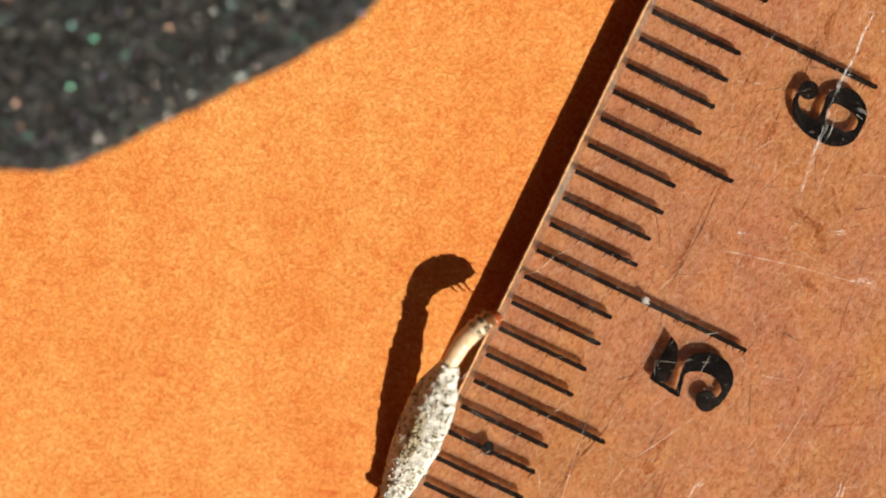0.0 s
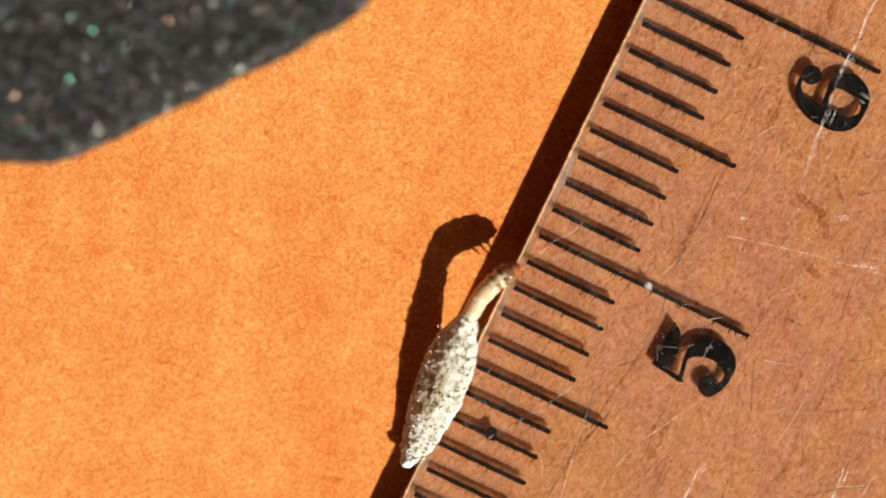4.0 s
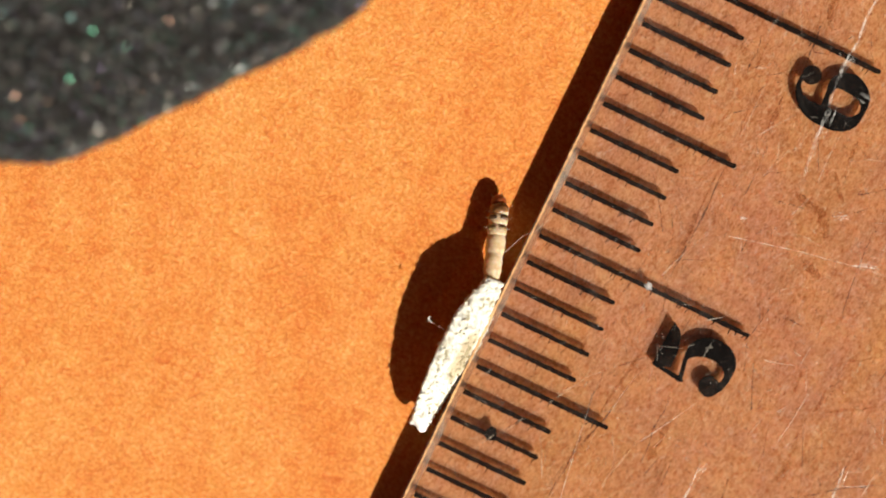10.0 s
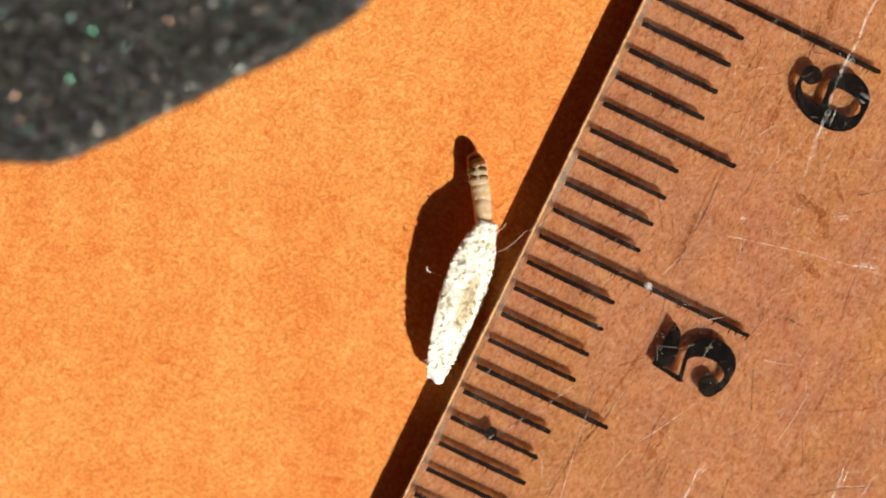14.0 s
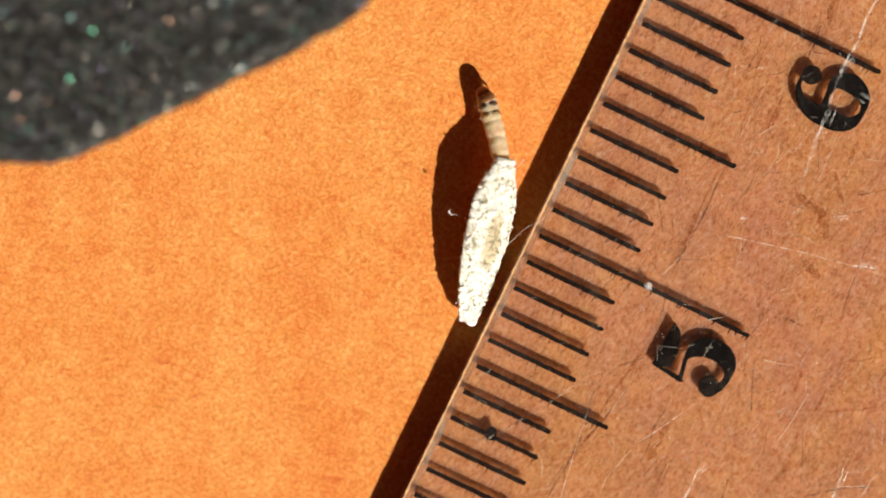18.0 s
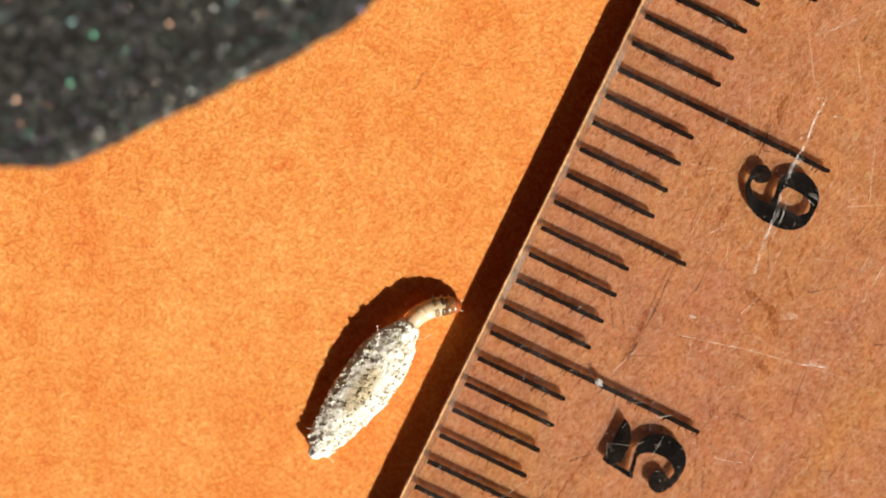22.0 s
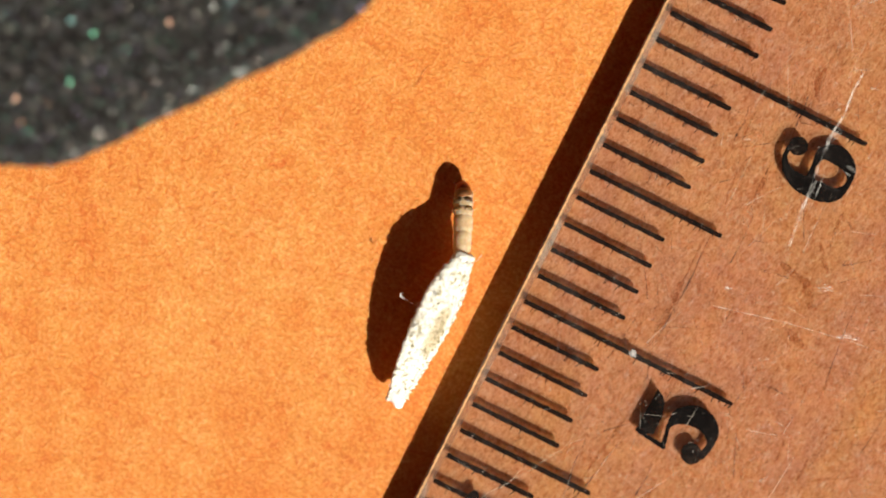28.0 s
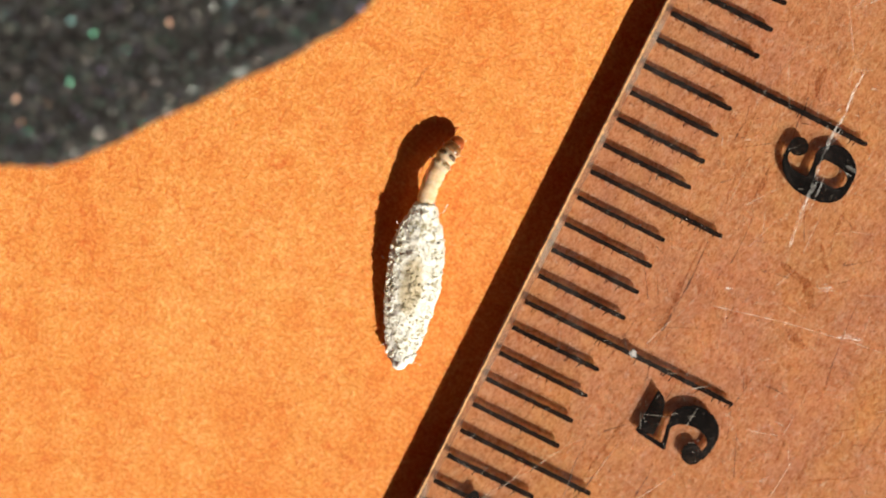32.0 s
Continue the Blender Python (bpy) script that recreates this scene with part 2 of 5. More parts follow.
def smudge_film():
    m, nt, p = material("brown_smudge")
    out = nt.nodes["Material Output"]
    through_it = node(nt, "ShaderNodeBsdfTransparent")
    n = noise_map(nt, coords(nt), 4200, 4, 0.7, 0.8)
    nt.links.new(ramp(nt, n, [(0.38, (0.74, 0.63, 0.55)), (0.66, (1, 1, 1))]).outputs[0], through_it.inputs["Color"])
    nt.links.new(through_it.outputs[0], out.inputs["Surface"])
    return m


CARD = card_stock()
SMUDGE = smudge_film()
# table and unseen walls: colours chosen for the bounce light they throw into shadows
TABLE = plain("grey_brown_tabletop", (0.24, 0.15, 0.11), 0.6, scale=60)
WALL = plain("unseen_bounce_wall", (0.56, 0.34, 0.36), 0.8, 0.3, 0.08, 8)
BLACK = plain("matt_black_rubber", (0.013, 0.011, 0.010), 0.8, 0.3, 0.7, 2600, relief=0.8)
GRAINS = dark_grains()
GLINTS = glint_grains()
PLASTIC = clear_plastic("clear_scuffed_plastic", (0.93, 0.93, 0.96), 0.006, (0.66, 0.60, 0.54))
FILM = cloudy_film("cloudy_plastic_underside")
FROSTED = clear_plastic("frosted_plastic_edge", (0.90, 0.87, 0.83), 0.09, (0.56, 0.50, 0.41))
LIP = plain("ragged_plastic_lip", (0.80, 0.45, 0.21), 0.7, 0.3, 0.3, 4000, relief=0.5)
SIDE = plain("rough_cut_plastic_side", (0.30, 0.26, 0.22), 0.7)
INK = plain("black_ink", (0.007, 0.0035, 0.002), 0.8, 0.05, 0.5, 9000)
FIGURE = figure_ink()
for ink in (INK, FIGURE):
    let_through(ink, 0.14)
SCRATCH = thin_mark("white_scratch", (0.94, 0.91, 0.84), 0.64)
DUST = plain("white_dust", (0.80, 0.72, 0.62), 0.6)
CHIP = plain("greyish_plastic_chip", (0.34, 0.31, 0.26), 0.5, 0.5, 0.7, 9000, relief=0.8)
PALE = thin_mark("faint_tan_scratch", (0.88, 0.70, 0.52), 0.40)
HAIRLINE = thin_mark("pale_hairline_scratch", (0.92, 0.80, 0.66), 0.27)
DIRT = thin_mark("brown_grime_line", (0.12, 0.046, 0.020), 0.62, 0.8)
SAND = case_shell()
SAND_GRAINS = case_grains()
SILK = plain("white_silk", (0.88, 0.86, 0.80), 0.8, 0.3, 0.1, 8000, relief=0.5)
THREAD = plain("cream_silk_thread", (0.86, 0.76, 0.62), 0.6, 0.4, 0.2, 8000)
DARK_FLECK = plain("dark_fleck_and_shade", (0.32, 0.28, 0.18), 0.6, 0.4, 0.5, 7000)
TAN = plain("tan_silk_patch", (0.36, 0.31, 0.18), 0.85, 0.3, 0.3, 6000, relief=0.5)
SKIN = larva_skin()
PLATE = plain("dark_brown_plate", (0.105, 0.055, 0.024), 0.4, 0.5, 0.6, 5000)
FAINT = plain("faint_brown_plate", (0.26, 0.17, 0.075), 0.45, 0.5, 0.5, 6000)
SHIELD = plain("red_brown_shield", (0.27, 0.115, 0.038), 0.3, 0.5, 0.6, 4500)
HEAD = plain("red_brown_head", (0.36, 0.085, 0.022), 0.28, 0.5, 0.35, 5000)
LEG = plain("pale_leg", (0.70, 0.55, 0.34), 0.4)
FIBRE = plain("red_paper_fibre", (0.50, 0.11, 0.025), 0.7)
for thin in (LEG, HEAD, SHIELD, FAINT):
    q = thin.node_tree.nodes["Principled BSDF"]
    q.inputs["Subsurface Weight"].default_value = 0.5
    q.inputs["Subsurface Radius"].default_value = (1.0, 0.5, 0.25)
    q.inputs["Subsurface Scale"].default_value = 0.00015


# ---- building ----
def mesh_of(name, bm, mat, smooth=False):
    for fc in bm.faces:
        fc.smooth = smooth
    me = bpy.data.meshes.new(name)
    bm.to_mesh(me)
    bm.free()
    me.materials.append(mat)
    return me


def part(name, bm, mat, parent, label="", smooth=False, kind=""):
    ob = new(name, mesh_of(name, bm, mat, smooth))
    ob.parent = parent
    return tagged(ob, label=label, kind=kind)


def lathe(rings, sides=24):
    """A closed skin over rings, each a list of points."""
    bm = bmesh.new()
    loops = [[bm.verts.new(Vector(p) * MM) for p in ring] for ring in rings]
    for one, two in zip(loops, loops[1:]):
        n = len(one)
        for k in range(n):
            bm.faces.new((one[k], one[(k + 1) % n], two[(k + 1) % n], two[k]))
    bm.faces.new(loops[0][::-1])
    bm.faces.new(loops[-1])
    bmesh.ops.recalc_face_normals(bm, faces=bm.faces)
    return bm


def tube(points, radii, sides=7):
    """A round rod along points, in mm."""
    rings = []
    pts = [Vector(p) for p in points]
    for k, p in enumerate(pts):
        d = (pts[min(k + 1, len(pts) - 1)] - pts[max(k - 1, 0)]).normalized()
        a = d.orthogonal().normalized() if abs(d.z) > 0.95 else d.cross(Vector((0, 0, 1))).normalized()
        b = d.cross(a)
        r = radii[k] if isinstance(radii, (list, tuple)) else radii
        rings.append([p + (a * math.cos(2 * math.pi * j / sides) + b * math.sin(2 * math.pi * j / sides)) * r for j in range(sides)])
    return lathe(rings)


def prism(outline, z0, z1):
    """An outline in mm, raised from z0 to z1."""
    return lathe([[(x, y, z0) for x, y in outline], [(x, y, z1) for x, y in outline]])


def rounded(corners, times=3):
    pts = [Vector(c) for c in corners]
    for _ in range(times):
        pts = [q for k, p in enumerate(pts) for q in (p.lerp(pts[(k + 1) % len(pts)], 0.25), p.lerp(pts[(k + 1) % len(pts)], 0.75))]
    return pts


def scatter(spots, normals, sizes, subdivisions=1, jag=0.25, squash=1.0):
    """Many small lumps in one mesh."""
    seed = bmesh.new()
    bmesh.ops.create_icosphere(seed, subdivisions=subdivisions, radius=1.0)
    base = [v.co.copy() for v in seed.verts]
    tris = [[v.index for v in fc.verts] for fc in seed.faces]
    seed.free()
    rng = random.Random(5)
    verts, faces = [], []
    for p, n, s in zip(spots, normals, sizes):
        turn = Euler((rng.uniform(0, 6.28), rng.uniform(0, 6.28), rng.uniform(0, 6.28))).to_matrix()
        k = len(verts)
        stretch = Vector((rng.uniform(0.7, 1.3), rng.uniform(0.7, 1.3), rng.uniform(0.5, 1.0) * squash))
        for co in base:
            q = turn @ Vector((co.x * stretch.x, co.y * stretch.y, co.z * stretch.z)) * s * (1 + rng.uniform(-jag, jag))
            verts.append((p + q) * MM)
        faces += [[k + i for i in tri] for tri in tris]
    me = bpy.data.meshes.new("grains")
    me.from_pydata(verts, [], faces)
    return me


# ---- setting ----
ROOM_TURN = math.degrees(math.atan2(SUN.y, SUN.x))


def box_bm(x0, x1, y0, y1, z0, z1):
    return lathe([[(x0, y0, z), (x1, y0, z), (x1, y1, z), (x0, y1, z)] for z in (z0, z1)])


def room():
    """Plain unseen room added round the table top to tint the shadows; the sun comes in by an opening in one wall."""
    def plane_of(name, bm, mat, label, category):
        ob = new(name, mesh_of(name, bm, mat))
        ob.matrix_world = pose(0, 0, 0, 0, 0, ROOM_TURN)
        return tagged(ob, label, category, kind="structure")
    top = plane_of("ground", box_bm(-1300, 1300, -1300, 1300, -60, -0.32), TABLE, "plain brown tabletop under the orange card", "table")
    for name, dims in (("wall_back", (-1400, -1300, -1400, 1400, -60, 1900)), ("wall_side_1", (-1300, 1400, 1300, 1400, -60, 1900)), ("wall_side_2", (-1300, 1400, -1400, -1300, -60, 1900))):
        plane_of(name, box_bm(*dims), WALL, "plain unseen wall added to tint the shadows", "wall")
    front = plane_of("wall_opening", box_bm(1300, 1400, -1300, -800, -60, 1900), WALL, "plain unseen wall added to tint the shadows, with an opening for the sun", "wall")
    for dims in ((1300, 1400, 800, 1300, -60, 1900), (1300, 1400, -800, 800, -60, 300), (1300, 1400, -800, 800, 1700, 1900)):
        piece = new("wall_piece", mesh_of("wall_piece", box_bm(*dims), WALL))
        piece.parent = front
    plane_of("ceiling", box_bm(-1400, 1400, -1400, 1400, 1900, 2000), WALL, "plain unseen ceiling added to tint the shadows", "ceiling")
    return top


def orange_card():
    ob = new("card")
    tagged(ob, "bright orange fibrous card stock lying flat in sunlight", "card")
    outline = [(-110, -90), (110, -90), (110, 90), (-110, 90)]
    sheet = part("sheet", prism(outline, -0.32, 0.0), CARD, ob)
    spot = Vector((1.02, 12.98, 0.03))
    part("fibre", tube([spot + Vector(d) for d in ((-0.12, -0.24, 0), (0.06, -0.20, 0.02), (0.20, -0.08, 0.03), (0.30, 0.12, 0.03), (0.40, 0.30, 0.02), (0.55, 0.46, 0.01))], [0.005, 0.009, 0.011, 0.010, 0.008, 0.004], 6), FIBRE, ob, "thin red curled fibre on the card")
    # loose paper fuzz, far too fine to count
    rng = random.Random(9)
    verts, faces = [], []
    for _ in range(1500):
        x, y = rng.uniform(-19, 17), rng.uniform(-11, 20)
        d = rng.uniform(0, 6.28)
        ln, w = rng.uniform(0.08, 0.3), rng.uniform(0.006, 0.012)
        bend = rng.uniform(-0.8, 0.8)
        k = len(verts)
        px, py = x, y
        for j in range(4):
            a = d + bend * j / 3
            z = 0.002 + 0.003 * math.sin(math.pi * j / 3)
            verts += [((px - math.sin(a) * w) * MM, (py + math.cos(a) * w) * MM, z * MM), ((px + math.sin(a) * w) * MM, (py - math.cos(a) * w) * MM, (z + 0.001) * MM)]
            px, py = px + math.cos(a) * ln / 3, py + math.sin(a) * ln / 3
            if j:
                faces.append((k + 2 * j - 2, k + 2 * j - 1, k + 2 * j + 1, k + 2 * j))
    me = bpy.data.meshes.new("fuzz")
    me.from_pydata(verts, [], faces)
    me.materials.append(CARD)
    fz = new("fuzz", me)
    fz.parent = ob
    tagged(fz, kind="stuff")
    return ob


def black_block():
    ob = new("black_plate")
    tagged(ob, "black rubbery plate with glittering rough surface raised over the card", "plate")
    eye = Vector((0.127, 2.062))
    corners = [(-44, 3.7), (-18, 3.56), (-13.3, 2.74), (-10.6, 4.25), (-3.9, 7.35), (-2.3, 8.6), (1.5, 14), (-4, 34), (-44, 34)]
    base = rounded([eye + (Vector(c) - eye) * 0.884 for c in corners], 3)
    fine = []
    for k, p in enumerate(base):
        q = base[(k + 1) % len(base)]
        steps = max(1, int((q - p).length / 0.3))
        fine += [p.lerp(q, j / steps) for j in range(steps)]
    centre = Vector((-16, 17))
    rings = []
    for z, inset in ((4.00, 0.6), (4.05, 0.15), (4.2, 0.0), (4.45, 0.0), (4.62, 0.12), (4.72, 0.4), (4.75, 1.0), (4.75, 2.5)):
        ring = []
        for p in fine:
            d = (centre - p).normalized()
            w = 0.10 * noise.noise(Vector((p.x * 0.9, p.y * 0.9, 0))) + 0.05 * noise.noise(Vector((p.x * 3.1, p.y * 3.1, z)))
            q = p + d * (inset + w)
            ring.append((q.x, q.y, z))
        rings.append(ring)
    body = part("plate", lathe(rings), BLACK, ob, smooth=True)
    part("foot", prism(rounded([(-36, 20), (-22, 20), (-22, 28), (-36, 28)], 2), 0.0, 4.02), BLACK, ob)
    rng = random.Random(3)
    verts, faces = [], []

    def flake(p, up, size):
        tilt = Vector((rng.gauss(0, 0.5), rng.gauss(0, 0.5), 1)).normalized()
        n = (up.to_track_quat("Z", "Y").to_matrix() @ tilt).normalized()
        e = n.orthogonal().normalized()
        g = n.cross(e)
        k, a0 = len(verts), rng.uniform(0, 1)
        for j in range(6):
            r = size * rng.uniform(0.75, 1.15)
            verts.append((p + n * size * 0.35 + (e * math.cos(a0 + j * 1.0472) + g * math.sin(a0 + j * 1.0472)) * r) * MM)
        verts.append((p - n * size * 0.5) * MM)
        faces.append([k + j for j in range(6)])
        for j in range(6):
            faces.append((k + (j + 1) % 6, k + j, k + 6))

    quads = [fc for fc in body.data.polygons if len(fc.vertices) == 4 and fc.normal.z > 0.02 and -0.0175 < fc.center.x < 0.002 and fc.center.y < 0.0145]
    for fc in rng.choices(quads, [fc.area for fc in quads], k=6000):
        vs = [body.data.vertices[i].co for i in fc.vertices]
        a, b = rng.random(), rng.random()
        flake(vs[0].lerp(vs[1], a).lerp(vs[3].lerp(vs[2], a), b) / MM, fc.normal, rng.choice((0.03, 0.04, 0.06, 0.09, 0.12)))
    for _ in range(14000):
        x, y = rng.uniform(-15.5, 1), rng.uniform(4, 12)
        if y > 4.6 + max(0, x + 12) * 0.47:
            flake(Vector((x, y, 4.75)), Vector((0, 0, 1)), rng.choice((0.03, 0.04, 0.06, 0.09, 0.12)))
    me = bpy.data.meshes.new("glitter")
    me.from_pydata(verts, [], faces)
    me.materials.append(GRAINS)
    g = new("glitter", me)
    g.parent = ob
    tagged(g, "tiny black crystal grains", kind="stuff")
    # the few that shine
    verts, faces = [], []
    for fc in rng.choices(quads, [fc.area for fc in quads], k=1300):
        vs = [body.data.vertices[i].co for i in fc.vertices]
        a, b = rng.random(), rng.random()
        flake(vs[0].lerp(vs[1], a).lerp(vs[3].lerp(vs[2], a), b) / MM + fc.normal * 0.05, fc.normal, rng.choice((0.026, 0.032, 0.038, 0.050)))
    for _ in range(1500):
        x, y = rng.uniform(-15.5, 1), rng.uniform(5, 12)
        if y > 5.0 + max(0, x + 12) * 0.47 and noise.noise(Vector((x * 0.9, y * 0.9, 5))) > rng.uniform(-0.6, 0.5):
            flake(Vector((x, y, 4.80)), Vector((0, 0, 1)), rng.choice((0.026, 0.032, 0.038, 0.050)))
    me = bpy.data.meshes.new("glint")
    me.from_pydata(verts, [], faces)
    me.materials.append(GLINTS)
    g = new("glint", me)
    g.parent = ob
    tagged(g, "shiny crystal grains with green and violet glints", kind="stuff")
    return ob


# ---- ruler ----
RO, RU, RV = Vector((3.251, 0.522)), Vector((0.9018, -0.4324)), Vector((0.4324, 0.9018))
TOP, MARK = 0.90, 0.375


def on_ruler(u, v, z=0.0):
    q = RO + RU * u + RV * v
    return Vector((q.x, q.y, z))


def swept(section, v0, v1, steps=1):
    """A section in (across, height) drawn along the ruler."""
    return lathe([[on_ruler(u, v0 + (v1 - v0) * k / steps, z) for u, z in section] for k in range(steps + 1)])


def only(bm, keep):
    """Keeps the faces whose direction passes the test: the inner faces of clear plastic don't show."""
    bm.normal_update()
    bmesh.ops.delete(bm, geom=[fc for fc in bm.faces if not keep(fc.normal)], context="FACES")
    return bm


def stroke(points, widths, close=False):
    """Outline of a pen stroke of changing width."""
    pts = [Vector(p) for p in points]
    left, right = [], []
    for k, p in enumerate(pts):
        d = pts[min(k + 1, len(pts) - 1)] - pts[max(k - 1, 0)]
        n = Vector((-d.y, d.x)).normalized() * widths[k] / 2
        left.append(p + n), right.append(p - n)
    return left + right[::-1]


def spline(points, n=8):
    """A smooth line through points (x, y, width)."""
    out = []
    for k in range(len(points) - 1):
        p0, p1, p2, p3 = (Vector(points[min(max(k + j, 0), len(points) - 1)]) for j in (-1, 0, 1, 2))
        for s in range(n):
            t = s / n
            out.append(0.5 * (2 * p1 + (p2 - p0) * t + (2 * p0 - 5 * p1 + 4 * p2 - p3) * t * t + (3 * p1 - p0 - 3 * p2 + p3) * t ** 3))
    return out + [Vector(points[-1])]


def glyph(name, pieces, centre, parent):
    """A printed figure from strokes, in hundredths of its size; its foot points away from the ruler's edge."""
    bm = bmesh.new()
    c = Vector(centre)
    flat = []
    for piece in pieces:
        flat += piece if isinstance(piece[0], list) else [piece]
    for k, outline in enumerate(flat):
        ring = []
        for z in (MARK - 0.09 + 0.00005 * k, MARK + 0.02 + 0.00005 * k):
            ring.append([])
            for j, (x, y) in enumerate(outline):
                x, y = x + 1.1 * noise.noise(Vector((x * 0.16, y * 0.16, 3))), y + 1.1 * noise.noise(Vector((x * 0.16, y * 0.16, 9)))
                q = c + RV * (x / 52.0) - RU * (y / 52.0)
                ring[-1].append((q.x, q.y, z))
        piece = lathe(ring)
        tmp = bpy.data.meshes.new("tmp")
        piece.to_mesh(tmp)
        piece.free()
        bm.from_mesh(tmp)
        bpy.data.meshes.remove(tmp)
    return part(name, bm, FIGURE, parent, "black printed figure on the ruler")


def line_of(points):
    """A stroke of changing width, stamped with a round nib."""
    return [disc(p.x, p.y, p.z / 2) for p in spline(points, 10)]


def disc(x, y, r):
    return [(x + r * math.cos(k * 0.3491), y + r * math.sin(k * 0.3491)) for k in range(18)]


def clear_ruler():
    ob = new("ruler")
    tagged(ob, "scratched clear plastic ruler with black millimetre marks, lying on the card", "ruler")
    v0, v1, w = -53, 106, 30
    part("body", only(swept([(-0.002, 0.004), (w, 0.004), (w, TOP), (-0.002, TOP)], v0, v1), lambda n: n.z > -0.5), PLASTIC, ob)
    part("bevel", swept([(-0.202, TOP - 0.10), (-0.200, TOP - 0.055), (-0.006, TOP - 0.006), (-0.006, TOP - 0.10)], v0, v1), FROSTED, ob, "greyish frosted bevel along the edge")
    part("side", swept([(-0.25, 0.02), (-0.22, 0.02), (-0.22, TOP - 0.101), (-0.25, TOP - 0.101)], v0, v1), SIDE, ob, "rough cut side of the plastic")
    rng = random.Random(4)
    part("underside", only(swept([(-0.21, 0.106), (w - 0.1, 0.106), (w - 0.1, 0.110), (-0.21, 0.110)], v0, v1), lambda n: n.z > 0.5), FILM, ob, "cloudy mottled underside of the plastic")
    lip = []
    for k in range(901):
        v = -24 + k * 0.052
        a = 0.008 * noise.noise(Vector((v * 2.2, 1, 4))) + rng.uniform(-0.02, 0.014)
        b = 0.008 * noise.noise(Vector((v * 3.0, 7, 2))) + rng.uniform(-0.014, 0.014)
        lip.append([on_ruler(u, v, z) for u, z in ((-0.275 + a, TOP - 0.13), (-0.200 + b, TOP - 0.11), (-0.205 + b, TOP - 0.050), (-0.268 + a, TOP - 0.060))])
    part("lip", lathe(lip), LIP, ob, "ragged cream lip along the cut edge")
    kinds = {}
    for name, length in (("short", 3.35), ("middle", 5.05), ("long", 8.05)):
        for k in range(3):
            upper, lower = [], []
            n = int(length / 0.06)
            for j in range(n + 1):
                x = length * j / n
                end = min(1.0, (length - x) / 0.06 + 0.6)
                thick = 0.082 + 0.012 * noise.noise(Vector((x * 1.7, k * 9.0, length)))
                upper.append((x, (thick + rng.uniform(-0.016, 0.014)) * end))
                base = -(thick + rng.uniform(-0.010, 0.012)) * end
                lower.append((x, base))
                if 0 < j < n and rng.random() < 0.12:
                    spike, lean = rng.uniform(0.05, 0.20), rng.uniform(-0.06, 0.02)
                    lower += [(x + 0.012, base), (x + 0.016 + lean, base - spike), (x + 0.030, base)]
            outline = upper + lower[::-1]
            bm = lathe([[(x, y, z) for x, y in outline] for z in (-0.085, 0.02)])
            kinds[name, k] = mesh_of("tick", bm, INK)
    turn = math.degrees(math.atan2(RU.y, RU.x))
    for mm in range(0, 151):
        kind = "long" if mm % 10 == 0 else "middle" if mm % 5 == 0 else "short"
        t = new("tick", kinds[kind, rng.randrange(3)])
        t.parent = ob
        p = on_ruler(rng.uniform(0.05, 0.09), mm - 50, MARK)
        t.matrix_basis = pose(p.x * MM, p.y * MM, p.z * MM, 0, 0, turn)
    five = [[(-39, 63), (45, 61), (38, 48), (28, 40), (5, 33), (-32, 32), (-36, 45)],
            line_of([(-38, 60, 7), (-41, 35, 8), (-44, 6, 10)]),
            line_of([(-44, 6, 8), (-24, 10, 7), (-4, 13, 8), (18, 4, 27), (30, -18, 37), (30, -41, 37), (18, -60, 27), (-4, -69, 12), (-28, -64, 12)]),
            disc(-33, -46, 19)]
    six = [line_of([(-3, 6, 6), (22, 2, 20), (31, -22, 32), (20, -50, 20), (-4, -60, 8), (-30, -48, 22), (-38, -20, 32), (-28, 0, 16), (-3, 6, 6)]),
           line_of([(-38, -20, 32), (-39, 12, 29), (-32, 38, 17), (-14, 56, 8), (8, 58, 7)]),
           disc(15, 45, 16)]
    four = [line_of([(22, 84, 14), (-14, 40, 11), (-54, -8, 10)]),
            line_of([(-58, -11, 10), (0, -10, 12), (46, -9, 11)]),
            line_of([(19, 80, 34), (11, 30, 35), (6, -20, 32), (2, -54, 28)]),
            line_of([(-36, -56, 12), (0, -54, 14), (36, -56, 12)])]
    glyph("figure_five", five, (8.675, -3.788), ob)
    six = [[[(x * 1.05, y * 1.05) for x, y in ol] for ol in (pc if isinstance(pc[0], list) else [pc])] for pc in six]
    glyph("figure_six", six, (13.25, 5.29), ob)
    glyph("figure_four", four, (4.70, -12.80), ob)
    # scratches and grime on the worn top
    for u0, s0, u1, s1, look_of in SCRATCHES:
        wide, strands, spread = {"b": (0.034, 6, 0.075), "p": (0.018, 2, 0.035), "d": (0.050, 3, 0.03)}[look_of]
        along = Vector((u1 - u0, s1 - s0))
        across = Vector((-along.y, along.x)).normalized()
        z = TOP + 0.002 if look_of != "d" else 0.114
        bm = bmesh.new()
        for strand in range(strands):
            t0, t1 = (0.0, 1.0) if strand == 0 else sorted((rng.uniform(-0.05, 0.6), rng.uniform(0.4, 1.05)))
            off = 0.0 if strand == 0 else rng.gauss(0, spread)
            thin = 1.0 if strand == 0 else rng.uniform(0.3, 0.7)
            pts, wid = [], []
            for j in range(25):
                t = t0 + (t1 - t0) * j / 24
                sway = 0.10 * noise.noise(Vector((u0 * 3, t * 3, s0)))
                q = Vector((u0 + sway, s0 - sway * 0.4)) + along * t + across * (off + rng.uniform(-0.010, 0.010))
                pts.append((q.x, q.y))
                wid.append(wide * thin * rng.choice((0.12, 0.25, 0.5, 0.8, 1.3)) * min(1.0, 6 * min(t - t0, t1 - t) + 0.15))
